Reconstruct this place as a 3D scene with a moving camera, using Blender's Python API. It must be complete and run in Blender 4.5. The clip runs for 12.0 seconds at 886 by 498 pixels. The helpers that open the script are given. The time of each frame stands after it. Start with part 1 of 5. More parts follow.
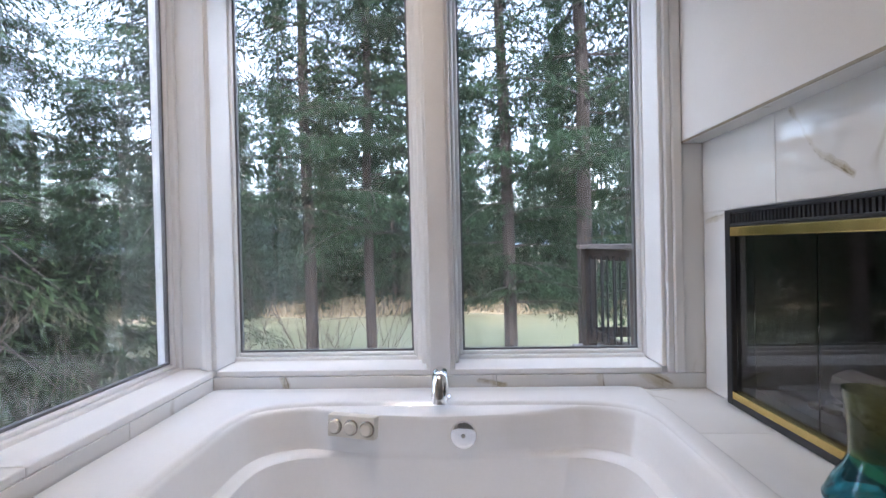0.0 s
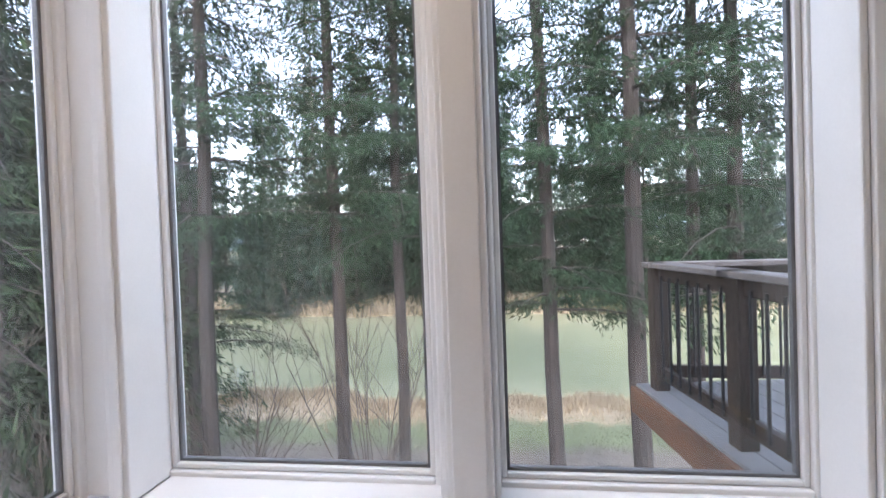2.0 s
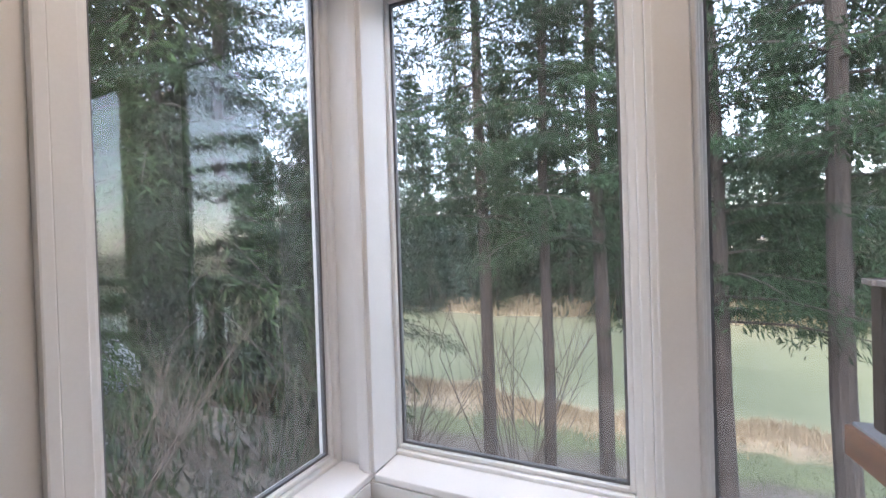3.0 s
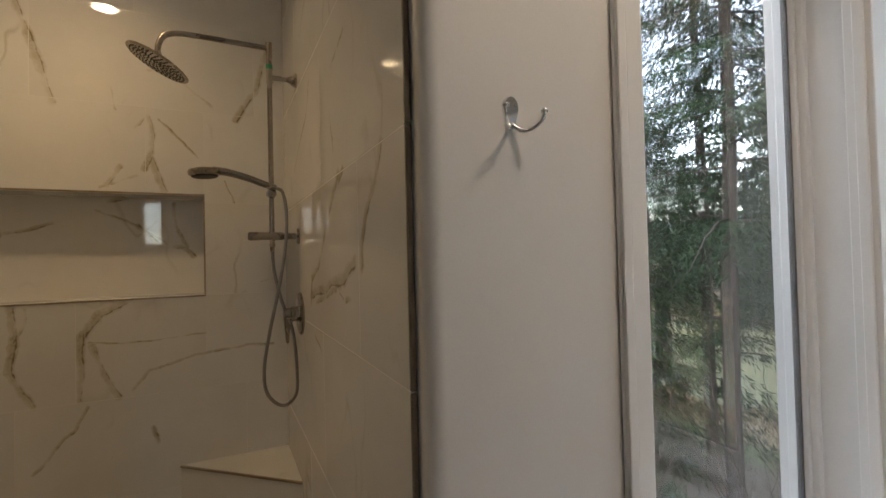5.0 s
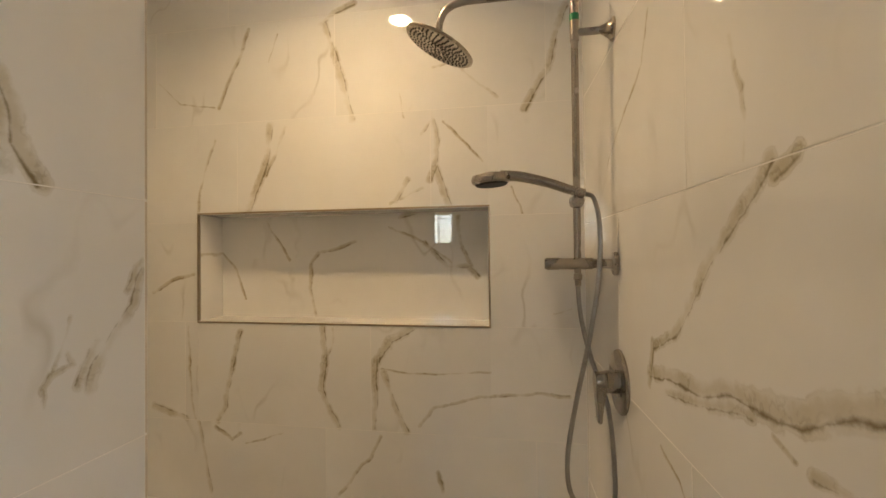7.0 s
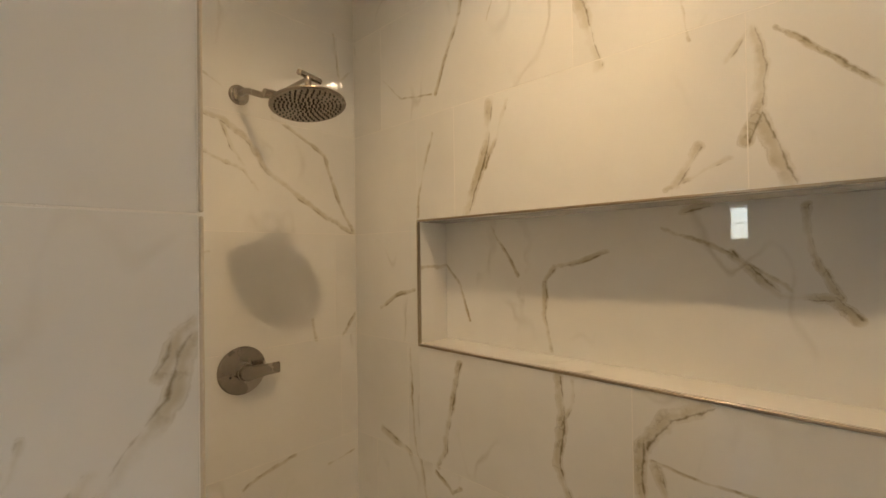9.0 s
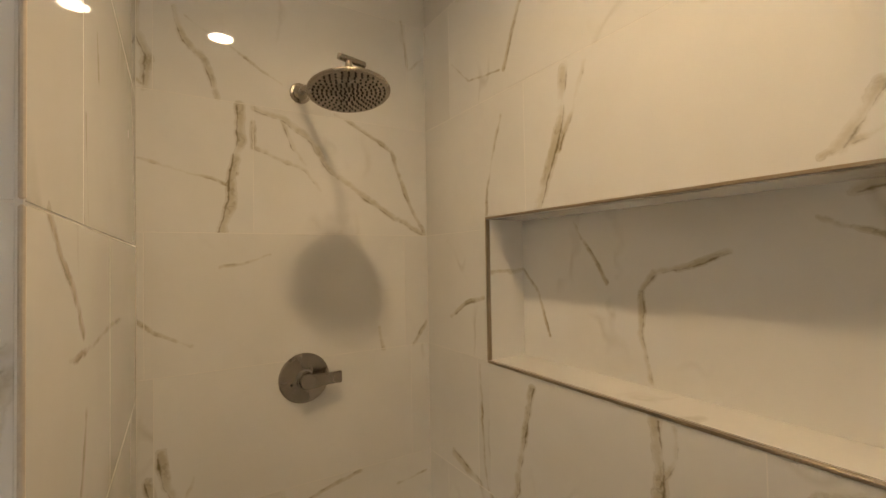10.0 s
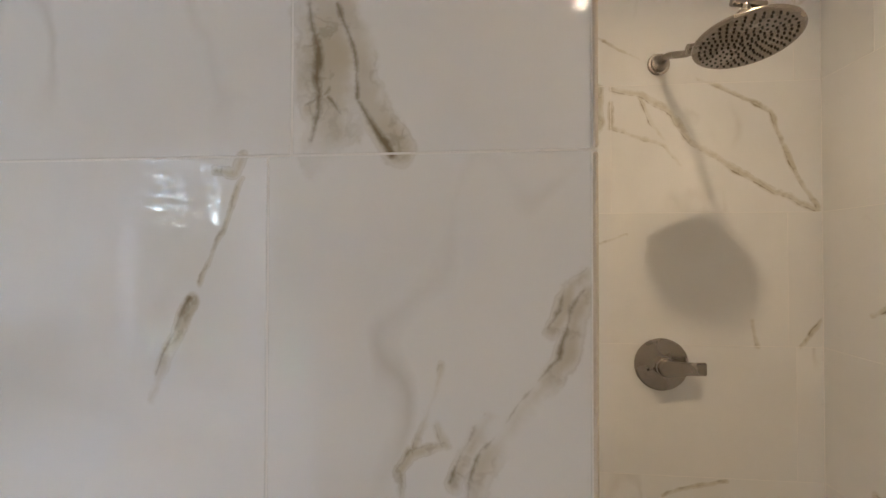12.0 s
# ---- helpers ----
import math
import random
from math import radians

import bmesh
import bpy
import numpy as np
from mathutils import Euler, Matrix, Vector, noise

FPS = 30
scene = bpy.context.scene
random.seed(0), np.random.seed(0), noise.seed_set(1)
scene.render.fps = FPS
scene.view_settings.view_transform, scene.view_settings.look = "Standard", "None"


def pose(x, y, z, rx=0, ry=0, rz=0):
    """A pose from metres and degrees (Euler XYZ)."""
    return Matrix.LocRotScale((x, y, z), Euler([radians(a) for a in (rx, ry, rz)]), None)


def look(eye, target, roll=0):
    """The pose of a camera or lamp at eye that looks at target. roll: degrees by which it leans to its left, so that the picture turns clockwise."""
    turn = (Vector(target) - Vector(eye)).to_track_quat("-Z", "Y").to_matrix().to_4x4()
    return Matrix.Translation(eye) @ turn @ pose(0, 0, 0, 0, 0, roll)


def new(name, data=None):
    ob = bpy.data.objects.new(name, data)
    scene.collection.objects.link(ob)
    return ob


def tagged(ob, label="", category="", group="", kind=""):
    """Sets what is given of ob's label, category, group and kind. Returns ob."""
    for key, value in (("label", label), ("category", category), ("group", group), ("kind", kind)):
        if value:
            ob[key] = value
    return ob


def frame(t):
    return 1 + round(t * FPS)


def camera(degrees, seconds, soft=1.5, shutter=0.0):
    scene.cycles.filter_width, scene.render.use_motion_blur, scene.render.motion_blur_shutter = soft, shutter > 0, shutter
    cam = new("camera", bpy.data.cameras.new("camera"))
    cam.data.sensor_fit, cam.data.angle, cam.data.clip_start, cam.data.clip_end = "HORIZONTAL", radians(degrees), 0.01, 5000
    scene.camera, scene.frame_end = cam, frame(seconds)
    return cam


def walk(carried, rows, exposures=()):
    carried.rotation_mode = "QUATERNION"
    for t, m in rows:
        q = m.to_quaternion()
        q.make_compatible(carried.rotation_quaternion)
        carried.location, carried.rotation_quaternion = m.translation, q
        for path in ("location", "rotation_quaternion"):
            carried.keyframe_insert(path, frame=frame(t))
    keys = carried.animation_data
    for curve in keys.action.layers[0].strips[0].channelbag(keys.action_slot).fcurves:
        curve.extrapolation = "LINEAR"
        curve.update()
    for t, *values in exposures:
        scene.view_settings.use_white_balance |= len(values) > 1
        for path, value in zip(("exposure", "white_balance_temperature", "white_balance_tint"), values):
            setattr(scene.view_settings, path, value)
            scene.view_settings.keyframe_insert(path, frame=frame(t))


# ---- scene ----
cam = camera(91.2, 12.0)
PATH = [
    (0, (0.112, -1.843, 1.075), (0.026, 0.155, 1.058), -1.3),
    (0.5, (0.112, -1.642, 1.131), (0.028, 0.356, 1.107), -1.3),
    (1, (0.111, -1.42, 1.187), (0.021, 0.578, 1.153), -1.5),
    (1.5, (0.086, -1.227, 1.225), (-0.023, 0.77, 1.177), -1.3),
    (2, (0.098, -1.18, 1.252), (-0.144, 0.805, 1.22), -2.0),
    (2.5, (0.024, -1.264, 1.297), (-0.479, 0.672, 1.272), -1.8),
    (3, (-0.042, -1.348, 1.339), (-0.89, 0.463, 1.32), -1.8),
    (3.2, (-0.054, -1.403, 1.343), (-1.035, 0.34, 1.346), -1.8),
    (4.8, (-0.287, -1.632, 1.352), (-2.048, -0.685, 1.39), -1.5),
    (5, (-0.318, -1.653, 1.377), (-2.138, -0.825, 1.412), -1.4),
    (5.5, (-0.443, -1.708, 1.415), (-2.375, -1.192, 1.449), -1.1),
    (6, (-0.599, -1.71, 1.455), (-2.589, -1.509, 1.49), -0.7),
    (6.5, (-0.745, -1.718, 1.477), (-2.743, -1.78, 1.513), -0.7),
    (7, (-0.926, -1.714, 1.501), (-2.896, -2.057, 1.527), -0.6),
    (7.5, (-1.063, -1.781, 1.506), (-2.962, -2.409, 1.534), -0.4),
    (9.5, (-1.595, -1.91, 1.57), (-2.855, -3.463, 1.601), -1.0),
    (10, (-1.715, -1.944, 1.558), (-2.761, -3.648, 1.601), -1.0),
    (10.5, (-1.754, -1.967, 1.543), (-2.551, -3.801, 1.579), -0.8),
    (11, (-1.673, -1.987, 1.527), (-2.207, -3.914, 1.568), -0.5),
    (11.5, (-1.613, -2.026, 1.521), (-1.815, -4.016, 1.551), -0.5),
    (12, (-1.518, -1.992, 1.512), (-1.327, -3.983, 1.54), 0.1),
]
EXPOSURES = [(0, 3.1, 5850, 17), (2.0, 3.08, 6050, 18), (3.2, 3.05, 6150, 17), (4.8, 2.5, 6550, 12), (5.5, 2.9, 6700, 11), (6.5, 3.55, 6550, 10), (7.5, 3.68, 6400, 10), (10.5, 3.55, 6250, 10), (11.2, 3.75, 5700, 11), (12, 3.84, 5400, 12)]
SKY = 0.15
SHOWER_W = 0.64
SKY_FILL_W = 1.9
ROOM_FILLS = [(-0.35, -0.95)]
ROOM_FILL_W = 0.9
LENS_GLOW = 8
# veins of the marble as broken lines (width, u, v, u, v, ...) in metres on each wall
VEINS_BACK_A = [
    (0.012, -2.818, 2.449, -2.849, 2.35, -2.902, 2.236, -2.948, 2.132), (0.006, -2.682, 2.417, -2.721, 2.303),
    (0.02, -2.351, 2.514, -2.435, 2.473, -2.484, 2.443), (0.022, -2.474, 2.438, -2.436, 2.324, -2.401, 2.207, -2.362, 2.042),
    (0.026, -2.715, 2.034, -2.736, 1.883, -2.783, 1.768, -2.814, 1.694), (0.016, -2.652, 2.03, -2.69, 1.928, -2.736, 1.837),
    (0.01, -2.97, 1.99, -3.024, 1.825, -3.051, 1.694), (0.018, -2.035, 2.025, -2.013, 1.937, -2.025, 1.839, -2.048, 1.786),
    (0.012, -2.035, 2.025, -2.08, 1.962), (0.008, -1.991, 2.011, -1.915, 1.931, -1.841, 1.852), (0.018, -2.133, 1.789, -2.184, 1.714),
    (0.01, -2.071, 1.754, -2.207, 1.704),
]
VEINS_BACK_B = [
    (0.022, -2.025, 1.839, -1.993, 1.741, -1.972, 1.686), (0.022, -1.535, 2.408, -1.577, 2.308, -1.598, 2.185, -1.65, 2.105, -1.686, 2.034),
    (0.01, -2.032, 2.222, -1.955, 2.237, -1.848, 2.142, -1.781, 2.09), (0.006, -2.168, 2.133, -2.151, 2.037),
    (0.012, -3.266, 1.346, -3.175, 1.4, -3.066, 1.426), (0.018, -2.855, 1.196, -2.895, 1.043, -2.922, 0.878, -2.961, 0.817),
    (0.01, -3.093, 1.203, -3.094, 1.036, -3.068, 0.823), (0.016, -3.054, 0.812, -3.028, 0.707, -2.997, 0.521),
    (0.02, -2.488, 1.214, -2.482, 1.079, -2.494, 0.966, -2.459, 0.878, -2.424, 0.824), (0.012, -2.449, 1.211, -2.45, 1.148, -2.489, 1.079),
    (0.026, -2.121, 1.215, -2.212, 1.165, -2.263, 1.086),
]
VEINS_BACK_C = [
    (0.02, -2.27, 1.086, -2.271, 0.954, -2.279, 0.826), (0.018, -2.235, 1.043, -2.202, 0.935, -2.151, 0.825),
    (0.01, -2.102, 0.843, -2.035, 0.911, -1.862, 0.962, -1.655, 0.988, -1.535, 0.983), (0.006, -2.247, 1.054, -2.056, 1.043, -1.819, 1.058),
    (0.024, -3.259, 0.873, -3.19, 0.841, -3.108, 0.821), (0.012, -2.975, 0.793, -2.896, 0.751, -2.857, 0.776), (0.007, -2.832, 0.732, -2.667, 0.781),
    (0.011, -2.249, 0.802, -2.296, 0.711, -2.378, 0.617, -2.426, 0.557), (0.014, -2.027, 0.676, -2.006, 0.603), (0.007, -1.59, 1.282, -1.526, 1.302),
    (0.006, -1.737, 1.753, -1.687, 1.636), (0.006, -3.242, 2.25, -3.131, 2.156, -2.969, 2.133),
]
VEINS_BACK = VEINS_BACK_A + VEINS_BACK_B + VEINS_BACK_C
VEINS_NICHE = [
    (0.013, -2.405, 1.563, -2.483, 1.533, -2.575, 1.517, -2.612, 1.472), (0.012, -2.61, 1.472, -2.616, 1.361, -2.59, 1.249),
    (0.009, -2.831, 1.664, -2.804, 1.613, -2.709, 1.485), (0.009, -3.044, 1.514, -2.973, 1.436, -2.931, 1.309), (0.02, -2.203, 1.668, -2.153, 1.679),
    (0.015, -2.106, 1.552, -2.01, 1.456, -1.916, 1.456, -1.882, 1.409), (0.008, -2.253, 1.626, -2.13, 1.564, -1.987, 1.468),
    (0.013, -1.961, 1.655, -1.95, 1.549, -1.904, 1.456),
]
VEINS_RIGHT_A = [
    (0.02, -1.482, 1.612, -1.504, 1.586, -1.562, 1.543, -1.644, 1.472, -1.716, 1.403), (0.016, -1.435, 1.61, -1.478, 1.588),
    (0.018, -1.716, 1.403, -1.764, 1.356, -1.88, 1.312), (0.018, -1.88, 1.318, -1.901, 1.225),
    (0.024, -1.899, 1.249, -1.755, 1.278, -1.669, 1.28, -1.585, 1.307, -1.519, 1.314), (0.016, -1.809, 1.231, -1.651, 1.269, -1.532, 1.295),
    (0.028, -1.519, 1.314, -1.439, 1.329, -1.38, 1.359, -1.341, 1.37), (0.009, -1.567, 1.796, -1.555, 1.737, -1.54, 1.709, -1.537, 1.62),
    (0.009, -1.88, 2.002, -1.92, 1.913, -2.003, 1.87, -2.128, 1.811, -2.22, 1.755),
    (0.006, -1.487, 1.292, -1.45, 1.28),
]
VEINS_RIGHT_B = [
    (0.012, -1.425, 1.275, -1.395, 1.279, -1.382, 1.278), (0.007, -1.842, 1.121, -1.763, 1.095, -1.74, 1.078),
    (0.02, -1.135, 1.606, -1.178, 1.535, -1.237, 1.482, -1.277, 1.411, -1.279, 1.355), (0.009, -1.409, 1.952, -1.472, 1.935, -1.544, 1.916),
]
VEINS_RIGHT = VEINS_RIGHT_A + VEINS_RIGHT_B
VEINS_END_A = [
    (0.02, -1.613, 2.326, -1.617, 2.224, -1.644, 2.16, -1.643, 2.065), (0.017, -1.709, 2.322, -1.733, 2.229, -1.79, 2.177, -1.819, 2.073),
    (0.008, -1.741, 2.302, -1.875, 2.219, -2.019, 2.139), (0.022, -1.886, 2.054, -1.89, 1.944, -1.863, 1.831, -1.857, 1.74, -1.831, 1.64),
    (0.009, -1.579, 1.871, -1.707, 1.838, -1.846, 1.798, -1.881, 1.833), (0.02, -1.93, 2.05, -2.018, 2.023, -2.114, 1.966),
    (0.013, -1.926, 2.003, -1.925, 1.929, -2.016, 1.889, -2.093, 1.866, -2.132, 1.8), (0.015, -2.018, 2.014, -2.045, 1.94, -2.093, 1.886),
    (0.018, -2.114, 1.966, -2.173, 1.872, -2.277, 1.798, -2.386, 1.731, -2.545, 1.649),
]
VEINS_END_B = [
    (0.013, -2.196, 2.074, -2.301, 2.026, -2.413, 1.964, -2.435, 1.891, -2.48, 1.766, -2.546, 1.66),
    (0.01, -2.458, 2.474, -2.477, 2.348, -2.488, 2.285, -2.555, 2.351), (0.012, -1.667, 1.629, -1.706, 1.603),
    (0.008, -1.827, 1.541, -1.905, 1.558, -1.973, 1.576), (0.01, -1.582, 1.42, -1.658, 1.356, -1.752, 1.306), (0.012, -2.357, 1.306, -2.367, 1.233),
    (0.014, -2.549, 1.313, -2.495, 1.232), (0.02, -1.672, 1.016, -1.687, 0.912, -1.733, 0.834), (0.01, -1.758, 0.923, -1.733, 0.868),
    (0.02, -1.642, 0.938, -1.649, 0.87), (0.011, -2.081, 0.755, -2.18, 0.791, -2.274, 0.801), (0.008, -2.534, 0.738, -2.416, 0.721),
    (0.009, -1.587, 2.1, -1.639, 2.065),
]
VEINS_END = VEINS_END_A + VEINS_END_B
VEINS_FRONT_A = [
    (0.044, -1.362, 1.753, -1.371, 1.699, -1.374, 1.646, -1.368, 1.613),
    (0.022, -1.381, 1.752, -1.395, 1.719, -1.404, 1.682, -1.406, 1.655, -1.425, 1.631, -1.44, 1.612),
    (0.014, -1.349, 1.646, -1.371, 1.662, -1.387, 1.645), (0.013, -1.616, 1.496, -1.599, 1.483, -1.591, 1.46, -1.579, 1.443),
    (0.017, -1.616, 1.476, -1.601, 1.458, -1.589, 1.418, -1.569, 1.388, -1.544, 1.362, -1.524, 1.336, -1.512, 1.295),
    (0.014, -1.524, 1.366, -1.509, 1.335, -1.496, 1.304), (0.008, -1.483, 1.415, -1.476, 1.384, -1.465, 1.353, -1.458, 1.333),
    (0.009, -1.481, 1.359, -1.489, 1.339, -1.453, 1.332, -1.44, 1.316, -1.445, 1.291), (0.009, -1.288, 1.602, -1.282, 1.583, -1.262, 1.589),
]
VEINS_FRONT_B = [
    (0.011, -1.237, 1.464, -1.22, 1.431, -1.206, 1.403, -1.197, 1.373), (0.005, -1.288, 1.577, -1.268, 1.529, -1.246, 1.48),
]
VEINS_FRONT = VEINS_FRONT_A + VEINS_FRONT_B
VEINS_NIB = [
    (0.012, -2.464, 1.608, -2.516, 1.562, -2.593, 1.511, -2.635, 1.472), (0.008, -2.651, 1.747, -2.667, 1.606),
    (0.007, -3.062, 1.446, -2.759, 1.449, -2.546, 1.452), (0.015, -2.649, 1.367, -2.619, 1.285), (0.012, -2.742, 1.89, -2.763, 1.828),
]
VEINS_DECK = [
    (0.02, -0.6, 0.6, -0.58, 0.53), (0.013, 0.17, 0.56, 0.26, 0.54), (0.014, 0.36, 0.58, 0.49, 0.59, 0.63, 0.58), (0.022, 0.62, 0.58, 0.63, 0.52),
    (0.032, 0.77, 0.59, 0.88, 0.53),
]
VEINS_FIRE = [(0.014, -0.62, 1.42, -0.70, 1.30, -0.80, 1.22), (0.012, -0.95, 1.40, -1.02, 1.20), (0.018, -0.21, 1.14, -0.34, 1.16)]
walk(cam, [(t, look(e, g, r)) for t, e, g, r in PATH], EXPOSURES)

# ---- world and light ----
world = bpy.data.worlds.new("overcast_world")
scene.world = world
world.use_nodes = True
wn, wl = world.node_tree.nodes, world.node_tree.links
sky = wn.new("ShaderNodeTexSky")
sky.sky_type = "NISHITA"
sky.sun_disc = False
sky.sun_elevation, sky.sun_rotation = radians(38), radians(200)
sky.air_density, sky.dust_density = 1.2, 0.8
grey = wn.new("ShaderNodeHueSaturation")
grey.inputs["Saturation"].default_value = 0.62
wl.new(sky.outputs[0], grey.inputs["Color"])
wl.new(grey.outputs[0], wn["Background"].inputs["Color"])
wn["Background"].inputs["Strength"].default_value = SKY

sun = new("sun", bpy.data.lights.new("sun", "SUN"))
sun.data.energy, sun.data.angle, sun.data.color = 0.6, radians(20), (1, 0.97, 0.93)
sun.matrix_world = look((0, 0, 0), (-0.25, 0.72, -0.62))


def ceiling_disc_lamp(x, y, z, watts, colour, spread=120, size=0.10):
    """A disc lamp at the ceiling: the shower's recessed downlight, and the added room fill."""
    lamp = new("ceiling_disc_lamp", bpy.data.lights.new("ceiling_disc_lamp", "AREA"))
    lamp.data.shape, lamp.data.size, lamp.data.energy, lamp.data.color = "DISK", size, watts, colour
    lamp.data.spread = radians(spread)
    lamp.matrix_world = pose(x, y, z)
    return lamp


def sky_fill(x, y, z, width, yaw, share=1.0):
    """An added area lamp, hidden outside a window, that stands in for light from the sky high above the trees and
    shines steeply in.
    """
    lamp = new("sky_fill_lamp", bpy.data.lights.new("sky_fill_lamp", "AREA"))
    lamp.data.shape, lamp.data.size, lamp.data.size_y = "RECTANGLE", width, 0.45
    lamp.data.energy, lamp.data.color = SKY_FILL_W * share, (0.80, 0.90, 1.0)
    lamp.matrix_world = pose(x, y, z, 0, 0, yaw) @ pose(0, 0, 0, 42)
    return lamp


# added fill lamps above the window heads, out of view
sky_fill(-0.47, 0.36, 2.74, 0.74, 180)
sky_fill(0.47, 0.36, 2.74, 0.72, 180)
# added lamp behind the far window, to brighten walls that face east
far_fill = sky_fill(4.72, -3.355, 2.12, 0.60, 90)
far_fill.data.size_y, far_fill.data.energy = 0.80, 0.4
far_fill.matrix_world = pose(4.72, -3.355, 2.12, 0, 0, 90) @ pose(0, 0, 0, 90)
sky_fill(-1.42, -0.52, 2.74, 0.66, -90, 0.12)

WARM = (1.0, 0.66, 0.315)
CEIL = 2.78
SHOWER_LAMP = (-1.925, -2.33)
ceiling_disc_lamp(*SHOWER_LAMP, CEIL - 0.012, SHOWER_W, WARM, 140)
# added fill light over the tub, to brighten the painted walls
for lx, ly in ROOM_FILLS:
    ceiling_disc_lamp(lx, ly, CEIL - 0.012, ROOM_FILL_W, (1.0, 0.80, 0.60), 130, 0.36)


# ---- materials ----
def material(name):
    m = bpy.data.materials.new(name)
    m.use_nodes = True
    return m, m.node_tree.nodes, m.node_tree.links, m.node_tree.nodes["Principled BSDF"]


def node(nodes, kind, **values):
    n = nodes.new(kind)
    for key, value in values.items():
        n.inputs[key].default_value = value
    return n


def position(nodes):
    return nodes.new("ShaderNodeNewGeometry").outputs["Position"]


def ramp(nodes, stops):
    r = nodes.new("ShaderNodeValToRGB")
    els = r.color_ramp.elements
    while len(els) < len(stops):
        els.new(0.5)
    for el, (at, colour) in zip(els, stops):
        el.position, el.color = at, (*colour, 1)
    return r


def surface(name, dark, light, rough=0.5, metal=0.0, scale=8.0, fine=120.0, bump=0.1, stretch=(1, 1, 1), rough_vary=0.1, spec=0.5, local=False, depth=0.003):
    """A plain surface whose colour wanders between two tones, with grain in its relief and gloss."""
    m, n, l, b = material(name)
    if local:
        source = n.new("ShaderNodeTexCoord").outputs["Object"]
    else:
        source = position(n)
    mp = node(n, "ShaderNodeMapping", Scale=stretch)
    l.new(source, mp.inputs["Vector"])
    big = node(n, "ShaderNodeTexNoise", Scale=scale, Detail=5.0, Roughness=0.6)
    small = node(n, "ShaderNodeTexNoise", Scale=fine, Detail=3.0)
    for t in (big, small):
        l.new(mp.outputs[0], t.inputs["Vector"])
    mixed = n.new("ShaderNodeMix")
    mixed.inputs["Factor"].default_value = 0.35
    l.new(big.outputs["Fac"], mixed.inputs["A"])
    l.new(small.outputs["Fac"], mixed.inputs["B"])
    r = ramp(n, [(0.3, dark), (0.7, light)])
    l.new(mixed.outputs["Result"], r.inputs["Fac"])
    l.new(r.outputs["Color"], b.inputs["Base Color"])
    rr = n.new("ShaderNodeMapRange")
    rr.inputs["To Min"].default_value, rr.inputs["To Max"].default_value = max(0.02, rough - rough_vary), min(1, rough + rough_vary)
    l.new(big.outputs["Fac"], rr.inputs["Value"])
    l.new(rr.outputs[0], b.inputs["Roughness"])
    b.inputs["Metallic"].default_value = metal
    b.inputs["Specular IOR Level"].default_value = spec
    if bump:
        bp = node(n, "ShaderNodeBump", Strength=bump, Distance=depth)
        l.new(small.outputs["Fac"], bp.inputs["Height"])
        l.new(bp.outputs[0], b.inputs["Normal"])
    return m


